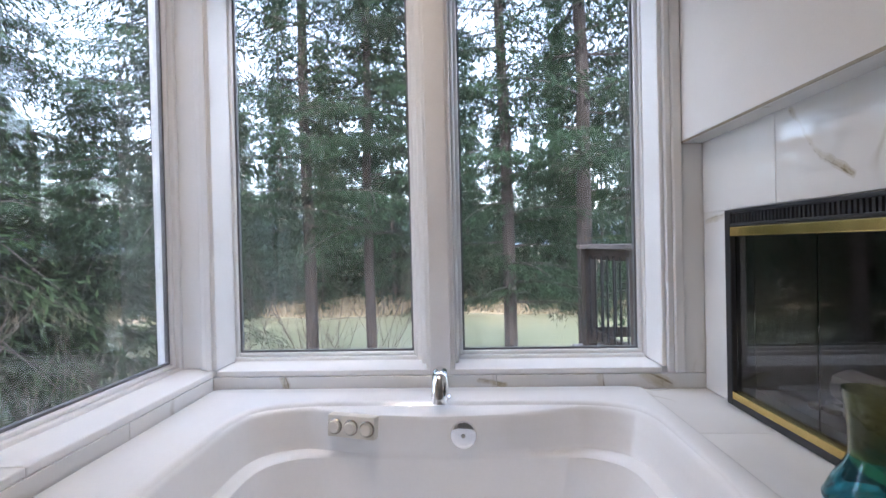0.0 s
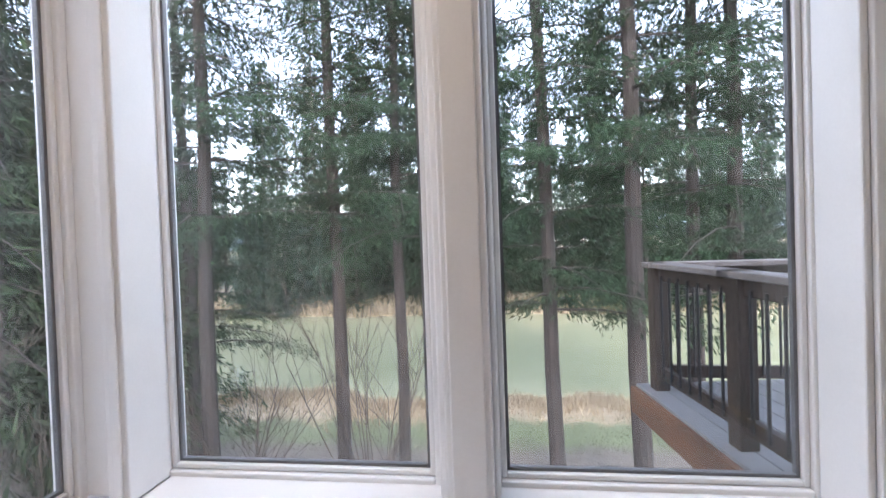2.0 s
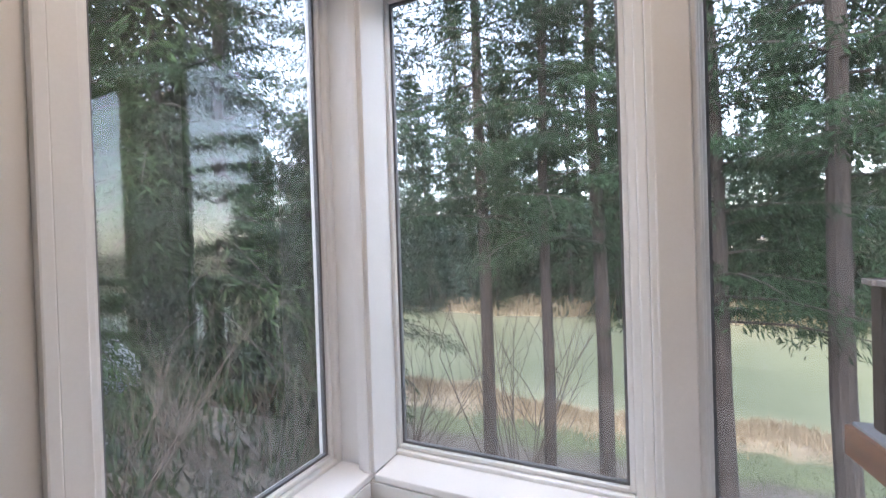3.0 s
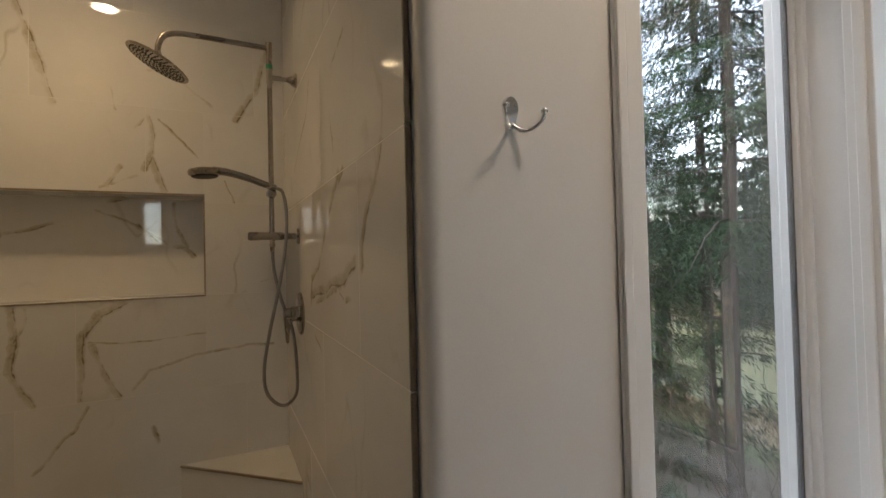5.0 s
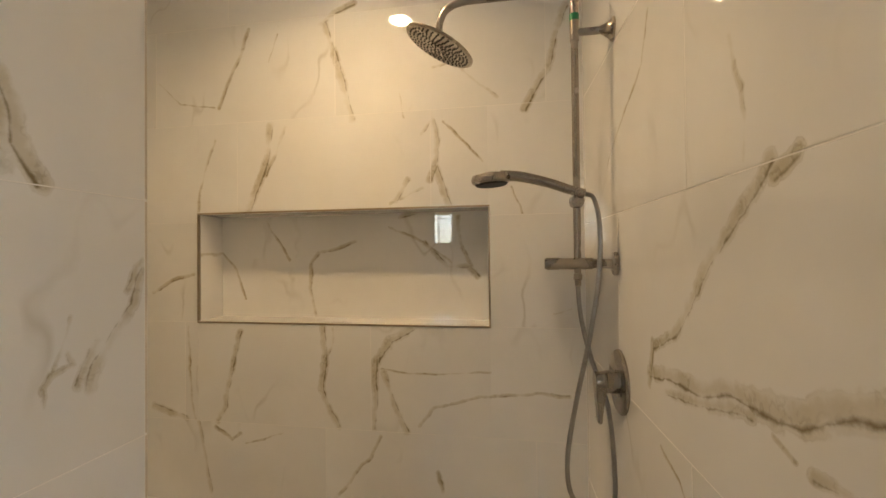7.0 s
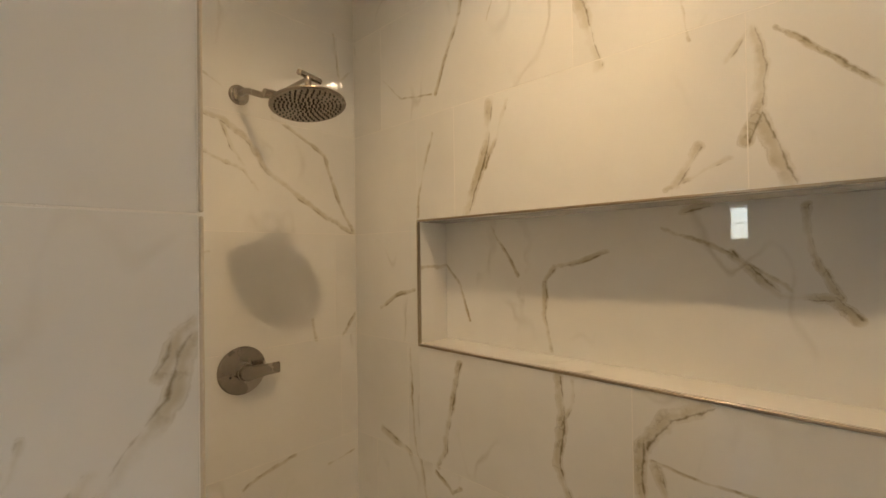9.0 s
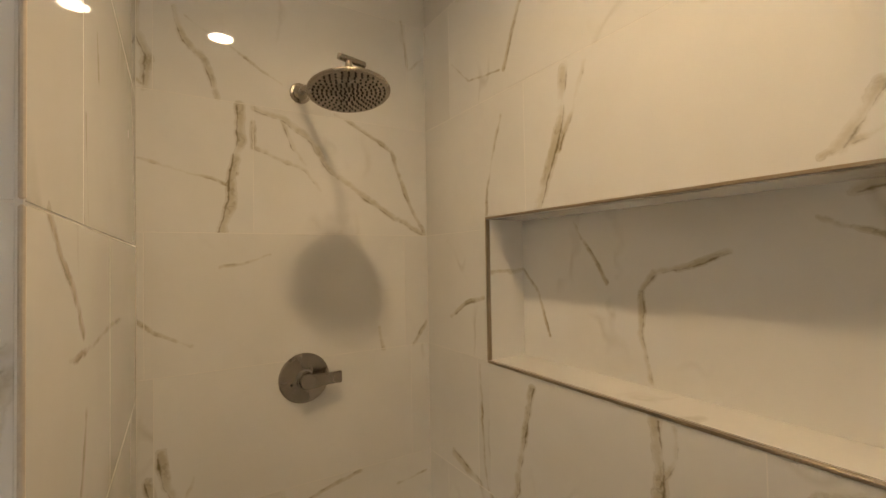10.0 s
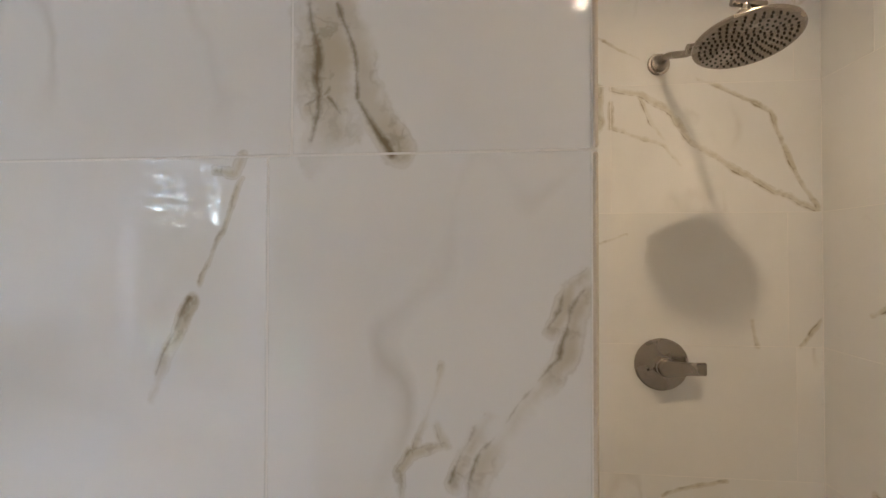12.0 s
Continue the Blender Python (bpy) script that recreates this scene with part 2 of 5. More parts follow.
def marble(name, veins=(), axes="xz", rough=0.06, scatter=0.5, seed=0.0):
    """Polished porcelain tile with grey-brown veins: single veins given as broken lines (width, u, v, u, v, ...) in metres on the wall, with fainter ones
    that change from tile to tile."""
    m, n, l, b = material(name)
    pos = position(n)

    def math_node(kind, a, c, third=None):
        x = n.new("ShaderNodeMath")
        x.operation = kind
        for i, value in enumerate((a, c, third)):
            if value is None:
                continue
            if isinstance(value, (int, float)):
                x.inputs[i].default_value = value
            else:
                l.new(value, x.inputs[i])
        return x.outputs[0]

    def vector_node(kind, a, c):
        x = n.new("ShaderNodeVectorMath")
        x.operation = kind
        for i, value in enumerate((a, c)):
            if isinstance(value, (tuple, Vector)):
                x.inputs[i].default_value = value
            else:
                l.new(value, x.inputs[i])
        return x.outputs["Value"] if kind in ("DISTANCE", "DOT_PRODUCT") else x.outputs[0]

    def stretch(value, low, high, to_low=0.0, to_high=1.0, smooth=False):
        x = n.new("ShaderNodeMapRange")
        x.interpolation_type = "SMOOTHSTEP" if smooth else "LINEAR"
        for key, v in (("From Min", low), ("From Max", high), ("To Min", to_low), ("To Max", to_high)):
            x.inputs[key].default_value = v
        l.new(value, x.inputs["Value"])
        return x.outputs[0]

    def noise_at(source, scale, detail=3.0, roughness=0.55, shift=(0, 0, 0)):
        x = node(n, "ShaderNodeTexNoise", Scale=scale, Detail=detail, Roughness=roughness)
        l.new(vector_node("ADD", source, shift), x.inputs["Vector"])
        return x

    # the line of a vein wanders in long waves and short kinks
    wide = vector_node("MULTIPLY", noise_at(pos, 7.0).outputs["Color"], (0.034, 0.034, 0.034))
    kink = vector_node("MULTIPLY", noise_at(pos, 38.0, 4.0, 0.65, (2.2, 7.3, 1.9)).outputs["Color"], (0.008, 0.008, 0.008))
    warped = vector_node("ADD", vector_node("ADD", pos, wide), vector_node("ADD", kink, (-0.021, -0.021, -0.021)))
    flat = vector_node("MULTIPLY", warped, (1 if "x" in axes else 0, 1 if "y" in axes else 0, 1))
    total = stroke = None
    for u0, v0, u1, v1, w in [(*r[k:k + 4], r[0]) for r in veins for k in range(1, len(r) - 3, 2)]:
        a = Vector((u0, 0, v0)) if "x" in axes else Vector((0, u0, v0))
        c = Vector((u1, 0, v1)) if "x" in axes else Vector((0, u1, v1))
        ba = c - a
        pa = vector_node("SUBTRACT", flat, a)
        cl = n.new("ShaderNodeClamp")
        l.new(vector_node("DOT_PRODUCT", pa, ba / max(ba.length_squared, 1e-6)), cl.inputs["Value"])
        along = n.new("ShaderNodeVectorMath")
        along.operation = "SCALE"
        along.inputs[0].default_value = ba
        l.new(cl.outputs[0], along.inputs["Scale"])
        near = stretch(vector_node("DISTANCE", pa, along.outputs[0]), w * 0.95, 0.0, 0.0, min(1.0, 0.6 + 20 * w))
        total = near if total is None else math_node("MAXIMUM", total, near)
        # the dark line that runs along one side of the band
        way = ba.normalized()
        rim = Vector((way.z, 0, -way.x)) if "x" in axes else Vector((0, way.z, -way.y))
        if rim.x + rim.y < 0:
            rim = -rim
        beside = vector_node("ADD", along.outputs[0], rim * w * 0.34)
        line = stretch(vector_node("DISTANCE", pa, beside), min(0.0030 + w * 0.20, 0.0085), 0.0, 0.0, min(1.0, 0.45 + 24 * w))
        stroke = line if stroke is None else math_node("MAXIMUM", stroke, line)
    # faint veins that differ from tile to tile
    jump = n.new("ShaderNodeVectorMath")
    jump.operation = "SCALE"
    jump.inputs[0].default_value = (37 + seed, 21, 55)
    l.new(n.new("ShaderNodeObjectInfo").outputs["Random"], jump.inputs["Scale"])
    moved = vector_node("ADD", warped, jump.outputs[0])
    tilt = node(n, "ShaderNodeMapping", Rotation=(0.3, 0.5, 0.4), Scale=(1.0, 1.0, 0.45))
    l.new(moved, tilt.inputs["Vector"])
    faint = noise_at(tilt.outputs[0], 2.2)
    thread = stretch(math_node("ABSOLUTE", math_node("SUBTRACT", faint.outputs["Fac"], 0.5), None), 0.012, 0.001)
    fv = math_node("MULTIPLY", thread, stretch(noise_at(moved, 3.1, 2.0).outputs["Fac"], 0.52, 0.72, 0.0, scatter * 0.8))
    tones = [(fv, (0.36, 0.32, 0.25))]
    if total is not None:
        frays = noise_at(pos, 26.0, 4.0, 0.6, (5.1, 0.7, 3.3)).outputs["Fac"]
        clouds = noise_at(pos, 8.5, 3.0, 0.5, (3.7, 9.1, 5.3)).outputs["Fac"]
        inside = stretch(total, 0.0, 0.25, smooth=True)
        torn = math_node("MULTIPLY_ADD", math_node("SUBTRACT", frays, 0.5), 1.5, math_node("MULTIPLY_ADD", math_node("SUBTRACT", clouds, 0.5), 1.5, total))
        band = math_node("MULTIPLY", stretch(torn, 0.05, 0.95, smooth=True), stretch(clouds, 0.34, 0.66, 0.22, 0.68))
        tones.append((math_node("MULTIPLY", band, inside), (0.41, 0.345, 0.20)))
        # its torn edge is drawn darker here and there
        edge = stretch(math_node("ABSOLUTE", math_node("SUBTRACT", torn, 0.34), None), 0.11, 0.0)
        edge = math_node("MULTIPLY", edge, math_node("MULTIPLY", inside, stretch(clouds, 0.42, 0.66, 0.0, 0.28)))
        tones.append((edge, (0.25, 0.195, 0.11)))
        # thin dark threads inside the band
        crack = noise_at(warped, 17.0, 4.0, 0.6, (1.3, 4.1, 8.2)).outputs["Fac"]
        threads = stretch(math_node("ABSOLUTE", math_node("SUBTRACT", crack, 0.5), None), 0.035, 0.006)
        threads = math_node("MULTIPLY", threads, math_node("MULTIPLY", stretch(total, 0.15, 0.6), stretch(clouds, 0.42, 0.60, 0.0, 0.32)))
        tones.append((threads, (0.20, 0.155, 0.085)))
        # the main line, thick and thin by turns and broken here and there
        swell = math_node("MULTIPLY_ADD", math_node("SUBTRACT", frays, 0.5), 1.9, stroke)
        swell = math_node("MULTIPLY_ADD", math_node("SUBTRACT", clouds, 0.5), 1.3, swell)
        core = math_node("MULTIPLY", stretch(swell, 0.42, 1.30, 0.0, 0.84, True), stretch(stroke, 0.0, 0.3))
        tones.append((core, (0.165, 0.125, 0.060)))
    ground = noise_at(moved, 2.5, 4.0)
    gr = ramp(n, [(0.3, (0.72, 0.715, 0.70)), (0.7, (0.80, 0.795, 0.78))])
    l.new(ground.outputs["Fac"], gr.inputs["Fac"])
    colour = gr.outputs["Color"]
    for factor, tone in tones:
        mix = n.new("ShaderNodeMix")
        mix.data_type = "RGBA"
        l.new(factor, mix.inputs["Factor"])
        l.new(colour, mix.inputs["A"])
        mix.inputs["B"].default_value = (*tone, 1)
        colour = mix.outputs["Result"]
    l.new(colour, b.inputs["Base Color"])
    b.inputs["Roughness"].default_value = rough
    b.inputs["Specular IOR Level"].default_value = 0.72
    bp = node(n, "ShaderNodeBump", Strength=0.05, Distance=0.002)
    l.new(noise_at(pos, 3.0, 1.0).outputs["Fac"], bp.inputs["Height"])
    l.new(bp.outputs[0], b.inputs["Normal"])
    return m


def glass(name, colour=(1, 1, 1), rough=0.0, ior=1.45, clear=1.0):
    m, n, l, b = material(name)
    b.inputs["Base Color"].default_value = (*colour, 1)
    b.inputs["Roughness"].default_value = rough
    b.inputs["IOR"].default_value = ior
    b.inputs["Transmission Weight"].default_value = clear
    return m


M_PAINT = surface("wall_paint", (0.74, 0.72, 0.70), (0.80, 0.785, 0.765), 0.55, 0, 3, 260, 0.12, rough_vary=0.06, depth=0.001)
M_CEIL = surface("ceiling_paint", (0.78, 0.77, 0.75), (0.82, 0.81, 0.79), 0.8, 0, 3, 200, 0.15)
M_TRIM = surface("trim_paint", (0.80, 0.79, 0.775), (0.86, 0.85, 0.84), 0.35, 0, 5, 150, 0.05, rough_vary=0.08, depth=0.001)
M_VINYL = surface("window_vinyl", (0.80, 0.79, 0.78), (0.86, 0.855, 0.845), 0.3, 0, 6, 100, 0.03, depth=0.001)
M_SEAL = surface("window_gasket", (0.10, 0.105, 0.11), (0.2, 0.2, 0.21), 0.45, 0, 9, 200, 0.05)
# not fully clear: its pale diffuse share imitates the veil of room reflections
M_PANE = glass("pane_glass", (0.97, 0.985, 0.98), clear=0.982)
M_ACRYL = surface("tub_acrylic", (0.80, 0.80, 0.80), (0.84, 0.84, 0.84), 0.12, 0, 4, 90, 0.01, rough_vary=0.04)
M_CREAM = surface("cream_plastic", (0.66, 0.63, 0.56), (0.72, 0.69, 0.62), 0.3, 0, 6, 100, 0.02)
M_CHROME = surface("chrome", (0.75, 0.75, 0.76), (0.85, 0.85, 0.86), 0.08, 1, 10, 200, 0.0, rough_vary=0.04)
M_NICKEL = surface("brushed_nickel", (0.31, 0.275, 0.24), (0.43, 0.39, 0.34), 0.27, 1, 12, 400, 0.05, rough_vary=0.06, depth=0.0005)
M_HOSE = surface("steel_hose", (0.26, 0.25, 0.24), (0.40, 0.38, 0.36), 0.35, 1, 40, 500, 0.1, depth=0.0005)
M_RUBBER = surface("black_rubber", (0.012, 0.012, 0.012), (0.03, 0.03, 0.03), 0.6, 0, 20, 300, 0.1)
M_GREEN = surface("green_sticker", (0.01, 0.22, 0.10), (0.02, 0.28, 0.13), 0.4, 0, 20, 200, 0)
M_BRASS = surface("polished_brass", (0.62, 0.44, 0.14), (0.75, 0.55, 0.20), 0.22, 1, 8, 200, 0.02)
M_BLACK = surface("black_steel", (0.010, 0.010, 0.011), (0.022, 0.022, 0.024), 0.55, 0, 12, 300, 0.05)
M_FIREBOX = surface("firebox_brick", (0.02, 0.018, 0.016), (0.07, 0.06, 0.05), 0.9, 0, 9, 60, 0.5)
M_LOG = surface("ceramic_log", (0.05, 0.045, 0.04), (0.30, 0.27, 0.24), 0.9, 0, 18, 60, 0.8, (1, 0.2, 1), depth=0.01)
M_SMOKED = glass("fireplace_glass", (0.68, 0.68, 0.67))
M_VASE = glass("blue_glass", (0.20, 0.62, 0.72), 0.02)
M_VASE_TOP = glass("olive_glass", (0.55, 0.58, 0.36), 0.02)
M_GROUT = surface("tile_grout", (0.74, 0.72, 0.69), (0.82, 0.80, 0.77), 0.85, 0, 20, 300, 0.3)
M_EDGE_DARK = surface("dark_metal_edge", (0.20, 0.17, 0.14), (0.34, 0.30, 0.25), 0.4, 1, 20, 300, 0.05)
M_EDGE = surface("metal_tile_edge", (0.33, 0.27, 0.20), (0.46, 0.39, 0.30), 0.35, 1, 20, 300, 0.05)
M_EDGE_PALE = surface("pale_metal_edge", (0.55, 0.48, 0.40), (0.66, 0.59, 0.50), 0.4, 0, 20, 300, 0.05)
M_FLOOR = surface("floor_tile", (0.42, 0.40, 0.37), (0.52, 0.50, 0.47), 0.3, 0, 3, 60, 0.05)
M_RAILWOOD = surface("dark_stained_timber", (0.010, 0.006, 0.004), (0.060, 0.036, 0.024), 0.6, 0, 14, 90, 0.6, (1, 1, 0.15), depth=0.006)
M_RAILCAP = surface("weathered_rail_cap", (0.10, 0.075, 0.06), (0.24, 0.21, 0.19), 0.55, 0, 9, 80, 0.4, (0.3, 0.3, 1))
M_BOARD = surface("grey_deck_board", (0.11, 0.105, 0.10), (0.24, 0.23, 0.225), 0.5, 0, 6, 70, 0.4, (0.2, 1, 1))
M_JOIST = surface("orange_stained_beam", (0.045, 0.020, 0.010), (0.20, 0.085, 0.034), 0.6, 0, 7, 60, 0.5, (1, 0.3, 1))
M_BALUSTER = surface("black_baluster", (0.008, 0.008, 0.009), (0.02, 0.02, 0.022), 0.4, 0, 10, 200, 0)
M_BARK = surface("conifer_bark", (0.010, 0.008, 0.007), (0.058, 0.044, 0.037), 0.95, 0, 5, 26, 1.0, (1, 1, 0.25), depth=0.03, local=True)
M_TWIG = surface("bare_twigs", (0.026, 0.019, 0.014), (0.085, 0.062, 0.044), 0.9, 0, 6, 30, 0.3)
M_GRASS = surface("lawn_grass", (0.09, 0.115, 0.05), (0.17, 0.195, 0.095), 0.95, 0, 1.2, 30, 1.0, depth=0.05)
M_DRY = surface("dry_grass", (0.27, 0.20, 0.12), (0.55, 0.44, 0.29), 0.95, 0, 2.5, 30, 0.6, depth=0.03)
M_TARP = surface("pale_sheet", (0.42, 0.46, 0.50), (0.62, 0.65, 0.68), 0.5, 0, 4, 60, 0.2)
# the blue-grey haze of distance is put into the hill's colour
M_HILL = surface("haze_tinted_hill", (0.10, 0.14, 0.17), (0.16, 0.20, 0.23), 1.0, 0, 0.02, 0.3, 0)


def foliage(name, dark, light):
    """Needles: darker and lighter sprigs, a little light shines through."""
    m, n, l, b = material(name)
    isl = n.new("ShaderNodeNewGeometry")
    big = node(n, "ShaderNodeTexNoise", Scale=0.7, Detail=2.0)
    l.new(isl.outputs["Position"], big.inputs["Vector"])
    add = n.new("ShaderNodeMath")
    add.operation = "ADD"
    half = n.new("ShaderNodeMath")
    half.operation = "MULTIPLY"
    half.inputs[1].default_value = 0.3
    l.new(isl.outputs["Random Per Island"], half.inputs[0])
    l.new(half.outputs[0], add.inputs[0])
    l.new(big.outputs["Fac"], add.inputs[1])
    r = ramp(n, [(0.35, dark), (1.0, light)])
    l.new(add.outputs[0], r.inputs["Fac"])
    l.new(r.outputs["Color"], b.inputs["Base Color"])
    b.inputs["Roughness"].default_value = 0.7
    b.inputs["Specular IOR Level"].default_value = 0.15
    thin = n.new("ShaderNodeBsdfTranslucent")
    l.new(r.outputs["Color"], thin.inputs["Color"])
    mixed = n.new("ShaderNodeMixShader")
    mixed.inputs["Fac"].default_value = 0.45
    l.new(b.outputs[0], mixed.inputs[1])
    l.new(thin.outputs[0], mixed.inputs[2])
    l.new(mixed.outputs[0], n["Material Output"].inputs["Surface"])
    return m


M_FIR = foliage("fir_needles", (0.012, 0.026, 0.014), (0.046, 0.082, 0.040))
M_CEDAR = foliage("cedar_needles", (0.014, 0.031, 0.012), (0.052, 0.090, 0.034))
M_SPRUCE = foliage("spruce_needles", (0.034, 0.058, 0.050), (0.11, 0.16, 0.125))


def water_material():
    m, n, l, b = material("pond_water")
    nz = node(n, "ShaderNodeTexNoise", Scale=0.25, Detail=3.0)
    l.new(position(n), nz.inputs["Vector"])
    r = ramp(n, [(0.3, (0.245, 0.245, 0.135)), (0.7, (0.30, 0.295, 0.175))])
    l.new(nz.outputs["Fac"], r.inputs["Fac"])
    l.new(r.outputs["Color"], b.inputs["Base Color"])
    b.inputs["Roughness"].default_value = 0.12
    b.inputs["Specular IOR Level"].default_value = 0.35
    rip = node(n, "ShaderNodeTexNoise", Scale=5.0, Detail=2.0)
    l.new(position(n), rip.inputs["Vector"])
    bp = node(n, "ShaderNodeBump", Strength=0.25, Distance=0.02)
    l.new(rip.outputs["Fac"], bp.inputs["Height"])
    l.new(bp.outputs[0], b.inputs["Normal"])
    return m


M_WATER = water_material()


def lamp_material(name, glow):
    m, n, l, b = material(name)
    b.inputs["Emission Color"].default_value = (1.0, 0.80, 0.55, 1)
    b.inputs["Emission Strength"].default_value = glow
    return m


M_LENS = lamp_material("lamp_lens", LENS_GLOW)
M_FILL_LENS = lamp_material("fill_lens", 0.6)


# ---- building helpers ----
def mesh_of(name, bm, mat, smooth=False):
    me = bpy.data.meshes.new(name)
    bm.to_mesh(me)
    bm.free()
    me.materials.append(mat)
    if smooth:
        me.shade_smooth()
        me.set_sharp_from_angle(angle=radians(35))
    return me


def part(name, bm, mat, parent=None, label="", smooth=False):
    ob = new(name, mesh_of(name, bm, mat, smooth))
    if parent is not None:
        ob.parent = parent
    if label:
        ob["label"] = label
    return ob


def thing(name, label, category, group="", at=(0, 0, 0)):
    ob = new(name)
    ob.location = at
    ob.empty_display_size = 0.05
    return tagged(ob, label, category, group)


def box(bm, x0, x1, y0, y1, z0, z1, bevel=0.0, segments=2):
    made = bmesh.ops.create_cube(bm, size=1.0, matrix=Matrix.Translation(((x0 + x1) / 2, (y0 + y1) / 2, (z0 + z1) / 2)) @ Matrix.Diagonal((abs(x1 - x0), abs(y1 - y0), abs(z1 - z0), 1)))
    if bevel:
        edges = list({e for v in made["verts"] for e in v.link_edges})
        bmesh.ops.bevel(bm, geom=edges, offset=bevel, segments=segments, profile=0.5, affect="EDGES")
    return bm


def boxes(*rows, bevel=0.0):
    bm = bmesh.new()
    for r in rows:
        box(bm, *r, bevel=bevel)
    return bm


def lathe(bm, profile, m=Matrix(), steps=32, closed=True):
    """Turn (radius, height) pairs round the z axis of m."""
    rings = []
    for r, h in profile:
        if r < 1e-6:
            rings.append([bm.verts.new(m @ Vector((0, 0, h)))])
        else:
            rings.append([bm.verts.new(m @ Vector((r * math.cos(2 * math.pi * i / steps), r * math.sin(2 * math.pi * i / steps), h))) for i in range(steps)])
    for a, b in zip(rings, rings[1:]):
        for i in range(steps):
            j = (i + 1) % steps
            vs = []
            for v in (a[i % len(a)], a[j % len(a)], b[j % len(b)], b[i % len(b)]):
                if v not in vs:
                    vs.append(v)
            if len(vs) > 2:
                bm.faces.new(vs)
    bmesh.ops.recalc_face_normals(bm, faces=bm.faces)
    return bm


def tube(bm, points, radius, steps=12, taper=None):
    """A round tube along points; taper: radius at the far end."""
    pts = [Vector(p) for p in points]
    rings, side = [], None
    for i, p in enumerate(pts):
        d = (pts[min(i + 1, len(pts) - 1)] - pts[max(i - 1, 0)]).normalized()
        if side is None:
            side = d.orthogonal().normalized()
        side = (side - d * side.dot(d)).normalized()
        up = d.cross(side)
        r = radius if taper is None else radius + (taper - radius) * i / (len(pts) - 1)
        rings.append([bm.verts.new(p + r * (math.cos(a) * side + math.sin(a) * up)) for a in (2 * math.pi * k / steps for k in range(steps))])
    for a, b in zip(rings, rings[1:]):
        for k in range(steps):
            bm.faces.new((a[k], a[(k + 1) % steps], b[(k + 1) % steps], b[k]))
    bm.faces.new(rings[0][::-1])
    bm.faces.new(rings[-1])
    return bm


def smooth_line(points, n=8):
    """A rounded line through points (Catmull-Rom)."""
    p = [Vector(q) for q in points]
    p = [2 * p[0] - p[1], *p, 2 * p[-1] - p[-2]]
    out = []
    for i in range(1, len(p) - 2):
        for k in range(n):
            t = k / n
            a, b, c, d = p[i - 1], p[i], p[i + 1], p[i + 2]
            out.append(0.5 * ((2 * b) + (c - a) * t + (2 * a - 5 * b + 4 * c - d) * t * t + (3 * b - a - 3 * c + d) * t ** 3))
    return out + [p[-2]]


def structure(name, bm, mat, smooth=False):
    return tagged(part(name, bm, mat, smooth=smooth), kind="structure")


# ---- large structure ----
NW = -0.175          # inner face of the window wall
WW = -0.955          # inner face of the west wall
LEDGE = -0.88        # face of the tiled ledge under the side window
SILL = 0.60
HEAD = 2.22
BACK, END, RIGHT, FRONT, NIB = -2.557, -3.437, -1.402, -2.386, -1.617
EAST = 4.4
SOUTH_END, SOUTH_Y = -1.015, -3.9   # the tiled wall stops here and the room opens to the south
FIRE_X, BULK_X, FIRE_S = 1.018, 0.936, -1.75

structure("floor", boxes((SOUTH_END - 0.14, EAST + 0.2, SOUTH_Y - 0.14, FRONT - 0.1405, -0.15, 0.0), (-1.16, EAST + 0.2, FRONT - 0.14, 0.10, -0.15, 0.0), (BACK - 0.3, NIB + 0.14, END - 0.14, FRONT - 0.1405, -0.15, 0.0), (BACK - 0.3, -1.1605, FRONT - 0.14, RIGHT + 0.15, -0.15, 0.0)), M_FLOOR)
structure("ceiling", boxes((SOUTH_END - 0.14, EAST + 0.2, SOUTH_Y - 0.14, FRONT - 0.1405, CEIL, CEIL + 0.15), (-1.16, EAST + 0.2, FRONT - 0.14, 0.10, CEIL, CEIL + 0.15), (BACK - 0.3, NIB + 0.14, END - 0.14, FRONT - 0.1405, CEIL, CEIL + 0.15), (BACK - 0.3, -1.1605, FRONT - 0.14, RIGHT + 0.15, CEIL, CEIL + 0.15)), M_CEIL)
structure("wall_foundation", boxes((SOUTH_END - 0.12, EAST + 0.18, SOUTH_Y - 0.12, FRONT - 0.1205, -4.6, -0.1505), (-1.14, EAST + 0.18, FRONT - 0.12, 0.08, -4.6, -0.1505), (BACK - 0.28, NIB + 0.12, END - 0.12, FRONT - 0.1205, -4.6, -0.1505), (BACK - 0.28, -1.1405, FRONT - 0.12, RIGHT + 0.13, -4.6, -0.1505)), M_PAINT)
structure("wall_north", boxes(
    (-1.16, EAST + 0.2, NW, 0.10, 0.0, SILL - 0.024),
    (-1.16, EAST + 0.2, NW, 0.10, HEAD + 0.06, CEIL),
    (0.93, EAST + 0.2, NW + 0.002, 0.10, SILL - 0.024, HEAD + 0.06),
    (-1.16, -0.925, -0.10, 0.10, SILL - 0.024, HEAD + 0.06)), M_PAINT)

